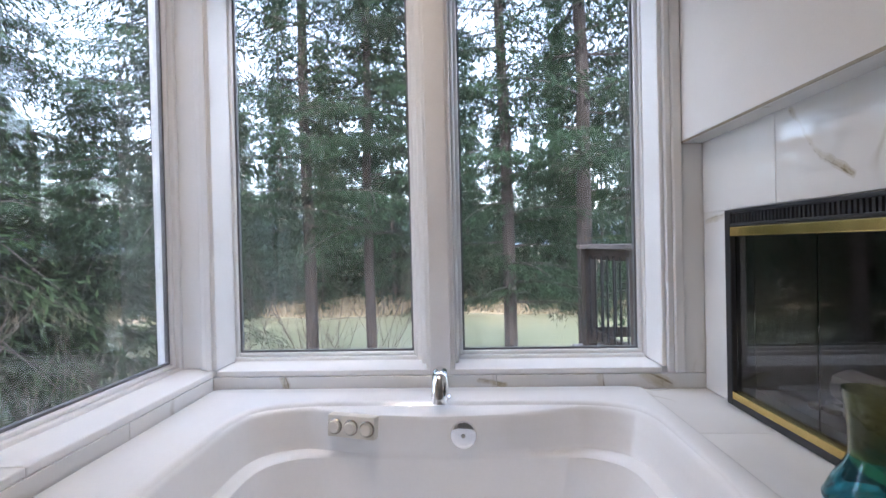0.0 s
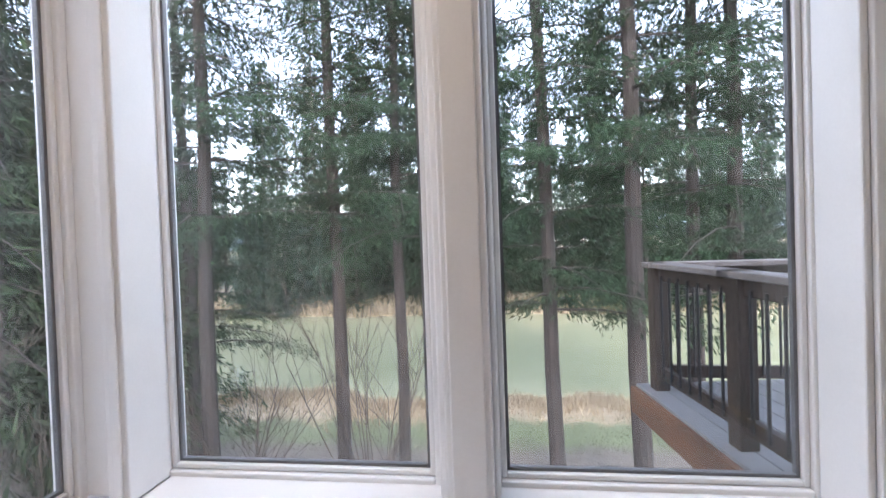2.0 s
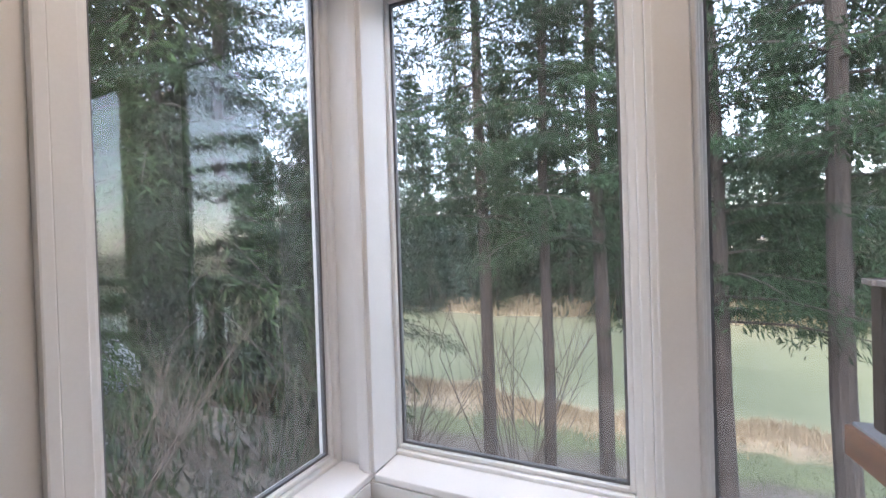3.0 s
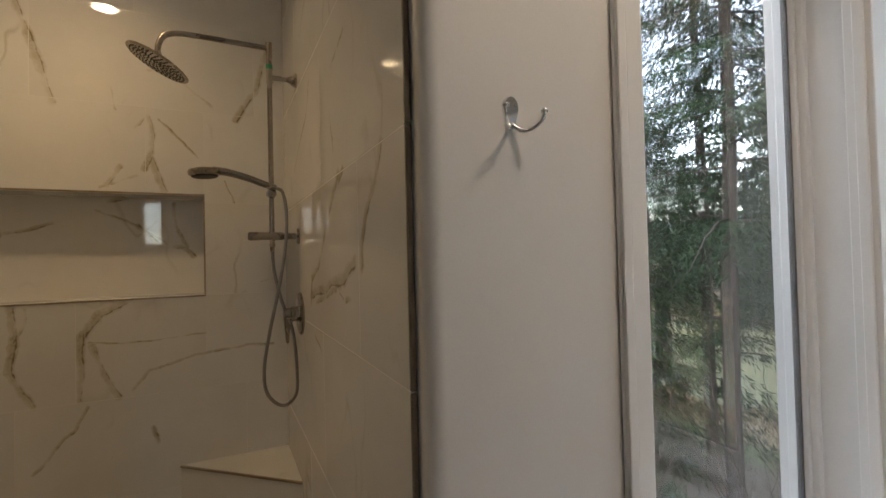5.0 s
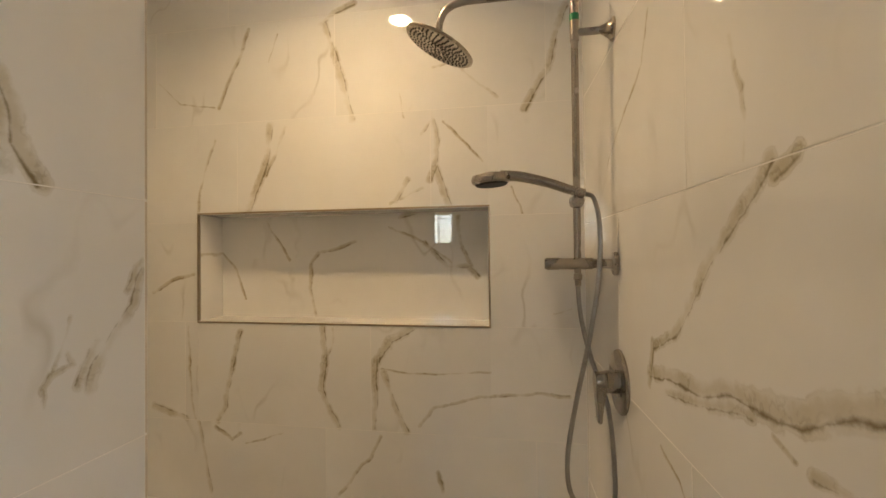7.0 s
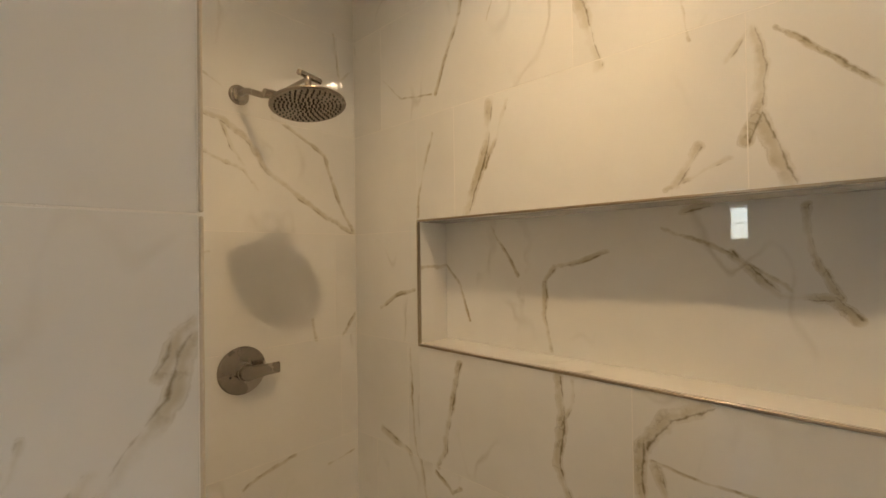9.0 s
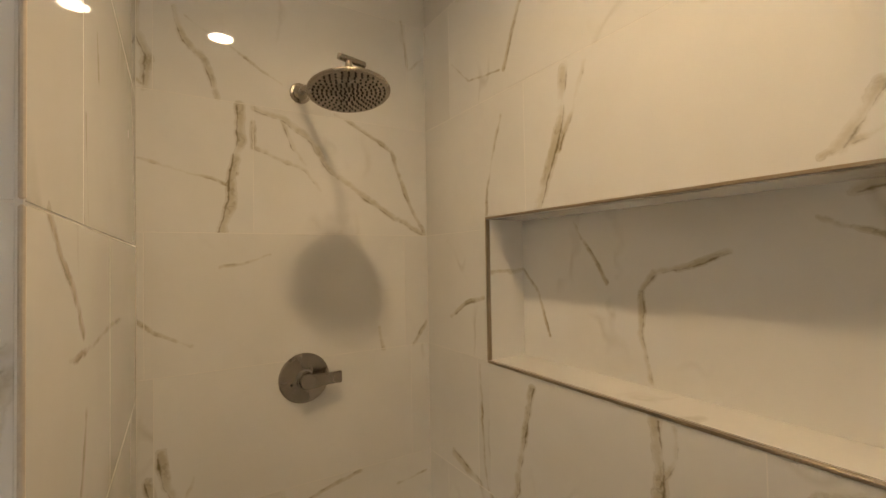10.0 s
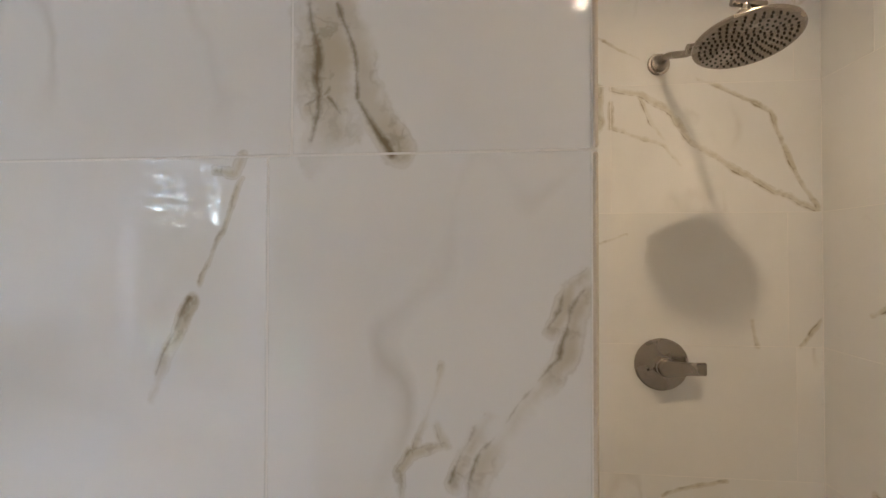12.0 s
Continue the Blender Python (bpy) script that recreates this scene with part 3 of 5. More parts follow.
# west wall with its window; its free end is rounded
def west_wall():
    bm = boxes((-1.16, LEDGE, -0.914, NW, 0.0, SILL - 0.024), (-1.16, WW, -0.97, NW, HEAD + 0.06, CEIL))
    r = 0.030
    prof = [(-1.16, -0.97), (-1.16, RIGHT + 0.014), (-1.005, RIGHT + 0.010)]
    prof += [(WW - r + r * math.sin(a), RIGHT + 0.010 + r - r * math.cos(a)) for a in (radians(k * 11.25) for k in range(9))]
    prof += [(WW, -0.97)]
    low = [bm.verts.new((x, y, 0)) for x, y in prof]
    top = [bm.verts.new((x, y, CEIL)) for x, y in prof]
    for i in range(len(prof)):
        j = (i + 1) % len(prof)
        bm.faces.new((low[i], low[j], top[j], top[i]))
    bm.faces.new(low[::-1])
    bm.faces.new(top)
    bmesh.ops.recalc_face_normals(bm, faces=bm.faces)
    return bm


structure("wall_west", west_wall(), M_PAINT, smooth=True)

# fireplace mass: painted bulkhead over a tiled recess
structure("wall_bulkhead", boxes((BULK_X, 1.9, FIRE_S, NW, 1.441, CEIL)), M_PAINT)
structure("wall_fireplace", boxes(
    (FIRE_X + 0.012, 1.9, FIRE_S, -1.36, 0.0, 1.4405),
    (FIRE_X + 0.012, 1.9, -0.33, NW, 0.0, 1.4405),
    (FIRE_X + 0.012, 1.9, -1.36, -0.33, 1.18, 1.4405),
    (FIRE_X + 0.012, 1.9, -1.36, -0.33, 0.0, 0.515)), M_PAINT)
structure("wall_east", boxes(
    (EAST, EAST + 0.2, SOUTH_Y - 0.14, -3.670, 0, CEIL), (EAST, EAST + 0.2, -3.040, 0.1, 0, CEIL),
    (EAST, EAST + 0.2, -3.670, -3.040, 0, 1.70), (EAST, EAST + 0.2, -3.670, -3.040, 2.55, CEIL)), M_PAINT)
wall_south = structure("wall_south", boxes((NIB + 0.0005, SOUTH_END, FRONT - 0.14, FRONT - 0.0005, 0, CEIL)), M_GROUT)
structure("wall_alcove", boxes((SOUTH_END - 0.14, SOUTH_END, SOUTH_Y - 0.14, FRONT - 0.1405, 0, CEIL), (SOUTH_END + 0.0005, EAST, SOUTH_Y - 0.14, SOUTH_Y, 0, CEIL)), M_PAINT)
wall_nib = structure("wall_partition", boxes((NIB + 0.0005, NIB + 0.14, END - 0.14, FRONT - 0.141, 0, CEIL)), M_GROUT)
wall_end = structure("wall_shower_end", boxes((BACK - 0.2, NIB + 0.14, END - 0.14, END - 0.0005, 0, CEIL)), M_GROUT)
wall_right = structure("wall_shower_side", boxes((BACK - 0.2, -1.018, RIGHT + 0.0005, RIGHT + 0.15, 0, CEIL)), M_GROUT)
NY0, NY1, NZ0, NZ1, ND = -3.05, -1.823, 1.228, 1.683, 0.15
wall_back = structure("wall_shower_back", boxes(
    (BACK - 0.3, BACK - 0.0005, END - 0.14, NY0, 0, CEIL), (BACK - 0.3, BACK - 0.0005, NY1, RIGHT + 0.15, 0, CEIL),
    (BACK - 0.3, BACK - 0.0005, NY0, NY1, 0, NZ0), (BACK - 0.3, BACK - 0.0005, NY0, NY1, NZ1, CEIL),
    (BACK - 0.3, BACK - ND - 0.011, NY0, NY1, NZ0, NZ1)), M_GROUT)


# ---- windows ----
def picture_window(name, label, width, height, m):
    """A fixed vinyl window: its own x runs along the wall, y points out, z up; the glass lies at y 0. The origin is the glass's lower corner."""
    win = tagged(new(name), label, "window", kind="structure")
    win.matrix_world = m
    f = 0.044

    def ring(n, a, b, y0, y1, mat, bevel):
        # a: inset of the inner edge, b: of the outer edge; four bars
        for x0, x1, z0, z1 in ((-b, -a, -b, height + b), (width + a, width + b, -b, height + b), (-a, width + a, -b, -a), (-a, width + a, height + a, height + b)):
            part(n, box(bmesh.new(), x0, x1, y0, y1, z0, z1, bevel), mat, win)
    ring("gasket", -0.004, 0.004, -0.006, 0.012, M_SEAL, 0)
    ring("glazing_bead", 0.0045, 0.020, -0.020, 0.02, M_VINYL, 0.004)
    ring("window_frame", 0.0205, f, -0.036, 0.05, M_VINYL, 0.005)
    pane = part("pane", box(bmesh.new(), -0.004, width + 0.004, -0.003, 0.003, -0.004, height + 0.004), M_PANE, win)
    pane.visible_shadow = False
    return win


GZ = 0.634
picture_window("window_1", "white vinyl picture window over the tub", 0.746, HEAD - 0.02 - GZ, pose(-0.850, 0, GZ))
picture_window("window_2", "white vinyl picture window beside the fireplace", 0.718, HEAD - 0.02 - GZ, pose(0.113, 0, GZ))
picture_window("window_3", "white vinyl side window in the corner", 0.667, HEAD - 0.02 - GZ, pose(-1.055, -0.852, GZ, 0, 0, 90))
far_window = picture_window("window_4", "small white divided window far across the bathroom", 0.54, 0.77, pose(EAST + 0.08, -3.085, 1.74, 0, 0, -90))
part("muntin", box(bmesh.new(), 0.257, 0.283, -0.016, 0.016, 0, 0.77), M_VINYL, far_window)
for mz in (0.255, 0.515):
    part("muntin", box(bmesh.new(), 0, 0.54, -0.013, 0.013, mz - 0.013, mz + 0.013), M_VINYL, far_window)


def trim(name, bm, mat=M_TRIM):
    return structure(name, bm, mat)


# uprights: corner post, mullion, right jamb with stepped moulding
trim("trim_corner_post", boxes((-0.925, -0.862, NW - 0.002, -0.036, SILL, HEAD + 0.06), (-1.02, -0.926, NW + 0.03, -0.101, SILL, HEAD + 0.06), bevel=0.004))
trim("trim_corner_bead", boxes((-0.902, LEDGE + 0.004, NW - 0.010, NW - 0.003, SILL, HEAD + 0.06), bevel=0.003))
trim("trim_mullion", boxes((-0.034, 0.077, NW - 0.004, -0.036, SILL - 0.012, HEAD + 0.06), (-0.020, 0.063, NW - 0.014, NW - 0.0045, SILL - 0.012, HEAD + 0.06), (-0.060, -0.0345, -0.105, -0.034, SILL, HEAD + 0.06), (0.0775, 0.090, -0.105, -0.034, SILL, HEAD + 0.06), bevel=0.005))
trim("trim_right_jamb", boxes((0.858, 0.875, NW - 0.004, -0.036, SILL, HEAD + 0.06), (0.8755, 0.900, NW - 0.016, NW + 0.002, SILL - 0.02, CEIL - 0.3), (0.9005, 0.934, NW - 0.024, NW + 0.002, SILL - 0.02, CEIL - 0.3), bevel=0.005))
trim("trim_north_head", boxes((-0.86, 0.858, NW - 0.004, -0.036, HEAD + 0.0, HEAD + 0.059), bevel=0.004))
trim("trim_west_jamb", boxes((-1.04, WW + 0.002, -0.968, -0.900, SILL, HEAD + 0.06), (WW + 0.0025, WW + 0.016, -0.990, -0.918, SILL - 0.0, HEAD + 0.12), (WW + 0.0165, WW + 0.022, -0.990, -0.966, SILL - 0.0, HEAD + 0.12), bevel=0.004))
trim("trim_west_head", boxes((-1.04, WW + 0.002, -0.8995, -0.18, HEAD, HEAD + 0.059), bevel=0.004))
structure("window_sill_north", boxes((-0.862, 0.8575, NW - 0.006, -0.02, SILL - 0.0235, SILL - 0.001), bevel=0.004), M_TRIM)
structure("trim_ledge", boxes((WW + 0.001, LEDGE - 0.0055, -1.16, -0.9145, 0.0, SILL - 0.024)), M_PAINT)
structure("window_sill_ledge", boxes((WW + 0.0235, LEDGE + 0.006, -1.16, -0.9165, SILL - 0.0235, SILL - 0.001), bevel=0.004), M_TRIM)
structure("window_sill_west", boxes((-1.05, LEDGE + 0.006, -0.916, NW + 0.030, SILL - 0.0235, SILL - 0.001), bevel=0.004), M_TRIM)


# ---- tub and its tiled deck ----
DECK = 0.52
M_DECK = marble("deck_marble", VEINS_DECK, "x", 0.05, 0.6)
M_DECK_TOP = marble("deck_top_marble", (), "x", 0.05, 0.9, 7.0)
M_MANTEL = marble("mantel_marble", VEINS_FIRE, "y", 0.04, 0.7, 3.0)


def slab(x0, x1, y0, y1, z0, z1, mat, parent, bevel=0.0012):
    return part("tile", box(bmesh.new(), x0, x1, y0, y1, z0, z1, bevel, 1), mat, parent)


splash = structure("trim_splash_backing", boxes((-0.875, 1.029, NW - 0.002, NW + 0.02, DECK - 0.1, SILL - 0.025)), M_GROUT)
for x0, x1 in ((-0.872, -0.592), (-0.59, 0.232), (0.234, FIRE_X)):
    slab(x0, x1, NW - 0.011, NW - 0.0025, DECK + 0.001, SILL - 0.0245, M_DECK, splash)
splash_w = structure("trim_splash_west_backing", boxes((LEDGE - 0.005, LEDGE + 0.002, -1.16, NW - 0.012, DECK - 0.1, SILL - 0.03)), M_GROUT)
for y0, y1 in ((-1.16, -0.62), (-0.618, NW - 0.0125)):
    slab(LEDGE + 0.0025, LEDGE + 0.010, y0, y1, DECK + 0.001, SILL - 0.0245, M_DECK, splash_w)

TX0, TX1, TY0, TY1 = -0.864, 0.772, -1.10, NW - 0.018
deck = structure("tub_deck", boxes((TX1 - 0.06, FIRE_X + 0.011, -1.16, NW + 0.0, 0.0, DECK - 0.009), (LEDGE, TX1 - 0.061, -1.16, TY0 - 0.004, 0.0, DECK - 0.009)), M_GROUT)
slab(TX1 + 0.002, FIRE_X - 0.001, -0.575, NW - 0.012, DECK - 0.0088, DECK, M_DECK_TOP, deck)
slab(TX1 + 0.002, FIRE_X - 0.001, -1.16, -0.577, DECK - 0.0088, DECK, M_DECK_TOP, deck)
for x0, x1 in ((LEDGE + 0.012, -0.1), (-0.098, TX1)):
    slab(x0, x1, -1.16, TY0 - 0.002, DECK - 0.0088, DECK, M_DECK_TOP, deck)
for x0, x1 in ((LEDGE + 0.012, -0.1), (-0.098, FIRE_X)):
    slab(x0, x1, -1.170, -1.1605, 0.002, DECK, M_DECK, deck)


def tub_shell():
    """A moulded tub: a wide rim, a faucet ledge that bows into the basin, a ledge half way down and a deep well."""
    bm = bmesh.new()
    cx, cy = (TX0 + TX1) / 2, (TY0 + TY1) / 2
    hx, hy = (TX1 - TX0) / 2, (TY1 - TY0) / 2
    steps = 160

    def ring(mx, my, ax, ay, z, power, bow=0.0):
        out = []
        for i in range(steps):
            a = 2 * math.pi * i / steps
            c, s = math.cos(a), math.sin(a)
            x = math.copysign(abs(c) ** (2 / power), c) * ax
            y = math.copysign(abs(s) ** (2 / power), s) * ay
            if s > 0:
                y -= bow * max(0.0, 1 - (x / 0.46) ** 2) * min(1.0, s * 1.6)
            out.append(bm.verts.new((mx + x, my + y, z)))
        return out
    rings = [ring(cx, cy, hx, hy, DECK - 0.004, 60), ring(cx, cy, hx - 0.004, hy - 0.004, DECK + 0.012, 60), ring(cx, cy, hx - 0.012, hy - 0.012, DECK + 0.016, 50)]
    # rim, the sunken crescent shelf of the spout, upper wall, half-way ledge, well
    for ax, ay, z, power, bow in (
            (0.690, 0.352, 0.0165, 6, 0), (0.676, 0.341, 0.0150, 6, 0), (0.670, 0.336, 0.0105, 6, 0), (0.667, 0.333, 0.0045, 6, 0.004), (0.664, 0.331, 0.0030, 5.8, 0.076),
            (0.660, 0.328, -0.001, 5.6, 0.084), (0.656, 0.325, -0.010, 5.5, 0.087), (0.645, 0.316, -0.055, 5.4, 0.084), (0.635, 0.308, -0.108, 5.2, 0.074), (0.628, 0.302, -0.124, 5, 0.068),
            (0.604, 0.286, -0.130, 4.6, 0.052), (0.592, 0.278, -0.140, 4.4, 0.045), (0.56, 0.25, -0.30, 3.8, 0), (0.50, 0.21, -0.40, 3.2, 0), (0.40, 0.15, -0.425, 3, 0)):
        rings.append(ring(0.037, -0.6875, ax, ay, DECK + z, power, bow))
    for a, b in zip(rings, rings[1:]):
        for i in range(steps):
            j = (i + 1) % steps
            bm.faces.new((a[i], b[i], b[j], a[j])[::-1])
    bm.faces.new(rings[-1])
    bmesh.ops.recalc_face_normals(bm, faces=bm.faces)
    if sum((f.normal.z for f in bm.faces)) < 0:
        bmesh.ops.reverse_faces(bm, faces=bm.faces)
    return bm


tub = thing("bathtub", "glossy white acrylic drop-in jetted bathtub in a marble deck", "bathtub", at=((TX0 + TX1) / 2, (TY0 + TY1) / 2, 0.0))
TUB_INV = Matrix.Translation(-Vector(tub.location))


def tub_part(name, bm, mat, label="", parent=None, smooth=True):
    if parent is None:
        bm.transform(TUB_INV)
    return part(name, bm, mat, parent or tub, label, smooth)


tub_part("shell", tub_shell(), M_ACRYL, "white acrylic shell")
tub_part("support", boxes((TX0 + 0.30, TX1 - 0.30, TY0 + 0.25, TY1 - 0.28, 0.0, DECK - 0.426)), M_ACRYL, smooth=False)

# overflow plate and the three air controls on the basin's far side
FACE = -0.449
rim = bmesh.new()
lathe(rim, [(0.0, 0.012), (0.030, 0.0115), (0.040, 0.008), (0.043, 0.0), (0.041, -0.03)], pose(0.104, FACE - 0.003, 0.464, 84, 0, 0))
over = tub_part("overflow_plate", rim, M_CHROME, "round chrome overflow plate")
screw = lathe(bmesh.new(), [(0.0, 0.016), (0.006, 0.0155), (0.007, 0.010)], pose(0.104, FACE - 0.003, 0.464, 84, 0, 0), 12)
screw.transform(TUB_INV)
part("screw", screw, M_NICKEL, over)
plate = box(bmesh.new(), -0.085, 0.085, -0.008, 0.03, -0.036, 0.036, 0.006)
plate.transform(pose(-0.262, -0.437, 0.486, -6, 0, -13))
panel = tub_part("air_control_plate", plate, M_CREAM, "cream plate with three round air controls")
for dx in (-0.056, 0.0, 0.056):
    k = lathe(bmesh.new(), [(0.0, 0.018), (0.017, 0.017), (0.020, 0.013), (0.020, 0.0)], pose(-0.262 + dx, -0.443 - dx * 0.237, 0.486, 84, 0, -13), 24)
    k.transform(TUB_INV)
    part("knob", k, M_CREAM, panel, smooth=True)
    k = lathe(bmesh.new(), [(0.0205, 0.005), (0.0225, 0.008), (0.0255, 0.005), (0.0255, 0.0), (0.0205, 0.0), (0.0205, 0.005)], pose(-0.262 + dx, -0.443 - dx * 0.237, 0.486, 84, 0, -13), 24)
    k.transform(TUB_INV)
    part("knob_ring", k, M_NICKEL, panel, "grey ring", smooth=True)

# spout on the ledge
spout = thing("tub_spout", "arched chrome tub spout on the far tub rim", "faucet", at=(0.028, -0.312, DECK + 0.016))


def spout_body():
    bm = bmesh.new()
    pts = smooth_line([(0, 0.0, 0.0), (0, 0.002, 0.038), (0, -0.006, 0.072), (0, -0.032, 0.097), (0, -0.070, 0.090), (0, -0.098, 0.056), (0, -0.108, 0.016)], 6)
    rings = []
    for i, p in enumerate(pts):
        d = (pts[min(i + 1, len(pts) - 1)] - pts[max(i - 1, 0)]).normalized()
        up = d.cross(Vector((1, 0, 0))).normalized()
        t = i / (len(pts) - 1)
        wx, wy = 0.029 - 0.004 * t, 0.024 - 0.008 * t
        rings.append([bm.verts.new(p + wx * math.cos(a) * Vector((1, 0, 0)) + wy * math.sin(a) * up) for a in (2 * math.pi * k / 20 for k in range(20))])
    for a, b in zip(rings, rings[1:]):
        for k in range(20):
            bm.faces.new((a[k], a[(k + 1) % 20], b[(k + 1) % 20], b[k]))
    bm.faces.new(rings[0][::-1])
    bm.faces.new(rings[-1])
    bmesh.ops.recalc_face_normals(bm, faces=bm.faces)
    return bm


part("spout", spout_body(), M_CHROME, spout, smooth=True)
part("base_flange", lathe(bmesh.new(), [(0.0, 0.0), (0.036, 0.0), (0.036, 0.006), (0.030, 0.014), (0.0, 0.014)]), M_CHROME, spout, smooth=True)


# ---- fireplace ----
mantel = structure("trim_mantel_backing", boxes((FIRE_X + 0.004, FIRE_X + 0.0115, FIRE_S, -1.352, DECK, 1.440), (FIRE_X + 0.004, FIRE_X + 0.0115, -0.338, NW - 0.0125, DECK, 1.440), (FIRE_X + 0.004, FIRE_X + 0.0115, -1.352, -0.338, 1.172, 1.440)), M_GROUT)
for y0, y1, z0, z1 in ((-0.338, NW - 0.012, DECK + 0.002, 1.172), (-0.56, NW - 0.012, 1.1735, 1.4395), (-1.352, -0.562, 1.1735, 1.4395), (FIRE_S, -1.354, DECK + 0.002, 1.4395)):
    slab(FIRE_X - 0.005, FIRE_X + 0.0038, y0, y1, z0, z1, M_MANTEL, mantel)
# returns of the recess: under the bulkhead and beside the window
slab(BULK_X + 0.004, FIRE_X - 0.0055, FIRE_S, NW - 0.012, 1.432, 1.4405, M_MANTEL, mantel)
slab(BULK_X + 0.0, FIRE_X - 0.0055, NW - 0.011, NW - 0.001, SILL - 0.02, 1.4315, M_MANTEL, mantel)
part("edge_trim", box(bmesh.new(), BULK_X - 0.001, BULK_X + 0.0035, FIRE_S, NW - 0.012, 1.433, 1.4405), M_EDGE, mantel)

FY0, FY1, FZ0, FZ1 = -1.350, -0.340, 0.522, 1.170
fire = thing("gas_fireplace", "black metal gas fireplace with brass trim and dark glass doors", "fireplace", at=(FIRE_X, (FY0 + FY1) / 2, FZ0))
FI = Matrix.Translation(-Vector(fire.location))


def fire_part(name, bm, mat, label="", smooth=False, parent=None):
    bm.transform(FI)
    return part(name, bm, mat, parent or fire, label, smooth)


fx = FIRE_X - 0.020
for a in ((FY0, FY0 + 0.030, FZ0, FZ1), (FY1 - 0.030, FY1, FZ0, FZ1), (FY0 + 0.0305, FY1 - 0.0305, FZ0, FZ0 + 0.024), (FY0 + 0.0305, FY1 - 0.0305, FZ1 - 0.012, FZ1), (FY0 + 0.0305, FY1 - 0.0305, FZ1 - 0.056, FZ1 - 0.044)):
    fire_part("frame_bar", box(bmesh.new(), fx, FIRE_X + 0.06, *a, 0.003), M_BLACK)
n_slots = 64
for i in range(n_slots):
    y = FY0 + 0.034 + (FY1 - FY0 - 0.068) * (i + 0.5) / n_slots
    fire_part("louvre", box(bmesh.new(), fx + 0.004, FIRE_X + 0.03, y - 0.0042, y + 0.0042, FZ1 - 0.0438, FZ1 - 0.0122), M_BLACK)
fire_part("louvre_backing", boxes((FIRE_X + 0.031, FIRE_X + 0.05, FY0 + 0.031, FY1 - 0.031, FZ1 - 0.0438, FZ1 - 0.0122)), M_RUBBER)
for z0, z1, lab in ((FZ1 - 0.086, FZ1 - 0.0565, "polished brass top strip"), (FZ0 + 0.0245, FZ0 + 0.050, "polished brass bottom strip")):
    fire_part("brass_strip", box(bmesh.new(), fx - 0.002, FIRE_X + 0.01, FY0 + 0.031, FY1 - 0.031, z0, z1, 0.003), M_BRASS, lab)
mid = -0.70
for y0, y1 in ((FY0 + 0.032, -1.032), (-1.030, mid - 0.001), (mid + 0.001, FY1 - 0.032)):
    g = fire_part("glass_door", box(bmesh.new(), FIRE_X - 0.004, FIRE_X + 0.001, y0, y1, FZ0 + 0.0505, FZ1 - 0.087), M_SMOKED, "smoked glass door")
    g.visible_shadow = False
fire_part("firebox", boxes((FIRE_X + 0.50, FIRE_X + 0.52, FY0 + 0.02, FY1 - 0.02, FZ0, FZ1), (FIRE_X + 0.061, FIRE_X + 0.499, FY0 + 0.005, FY0 + 0.0305, FZ0, FZ1), (FIRE_X + 0.061, FIRE_X + 0.499, FY1 - 0.0305, FY1 - 0.005, FZ0, FZ1), (FIRE_X + 0.061, FIRE_X + 0.499, FY0 + 0.031, FY1 - 0.031, FZ0, FZ0 + 0.05), (FIRE_X + 0.061, FIRE_X + 0.499, FY0 + 0.031, FY1 - 0.031, FZ1 - 0.03, FZ1)), M_FIREBOX, "sooty firebox")
rng = random.Random(5)


def log_mesh(a, b, r):
    bm = bmesh.new()
    a, b = Vector(a), Vector(b)
    tube(bm, [a.lerp(b, k / 10) + Vector((0, 0, 0.01 * math.sin(k * 1.3))) for k in range(11)], r, 14, r * 0.8)
    for v in bm.verts:
        v.co += 0.010 * Vector((rng.uniform(-1, 1), rng.uniform(-0.3, 0.3), rng.uniform(-1, 1)))
    return bm


for a, b, r in (((1.23, -1.12, 0.64), (1.20, -0.56, 0.655), 0.055), ((1.34, -1.05, 0.66), (1.36, -0.62, 0.67), 0.06), ((1.25, -1.0, 0.745), (1.32, -0.66, 0.765), 0.045), ((1.15, -0.95, 0.60), (1.17, -0.62, 0.605), 0.03)):
    fire_part("log", log_mesh(a, b, r), M_LOG, "ash-grey ceramic log", True)
coals = bmesh.new()
for i in range(90):
    p = Vector((rng.uniform(1.10, 1.42), rng.uniform(-1.2, -0.5), 0.580))
    bmesh.ops.create_icosphere(coals, subdivisions=1, radius=rng.uniform(0.012, 0.026), matrix=Matrix.Translation(p) @ Matrix.Diagonal((1, 1.2, 0.7, 1)))
tagged(fire_part("embers", coals, M_LOG, "bed of loose grey lava pieces"), kind="stuff")

# flask-shaped vase on the deck
vase = thing("glass_vase", "flask-shaped glass vase, olive neck and blue body, on the tub deck", "vase", at=(0.925, -0.95, DECK))
part("body", lathe(bmesh.new(), [(0, 0.0), (0.072, 0.0), (0.083, 0.008), (0.085, 0.022), (0.068, 0.062), (0.048, 0.100), (0.043, 0.114), (0.039, 0.114), (0.044, 0.098), (0.063, 0.060), (0.079, 0.024), (0.075, 0.014), (0, 0.010)], steps=40), M_VASE, vase, "sea-blue glass body", True)
part("neck", lathe(bmesh.new(), [(0.0432, 0.1145), (0.042, 0.135), (0.044, 0.19), (0.052, 0.247), (0.049, 0.247), (0.041, 0.19), (0.039, 0.135), (0.0395, 0.1145), (0.0432, 0.1145)], steps=40), M_VASE_TOP, vase, "olive glass neck", True)


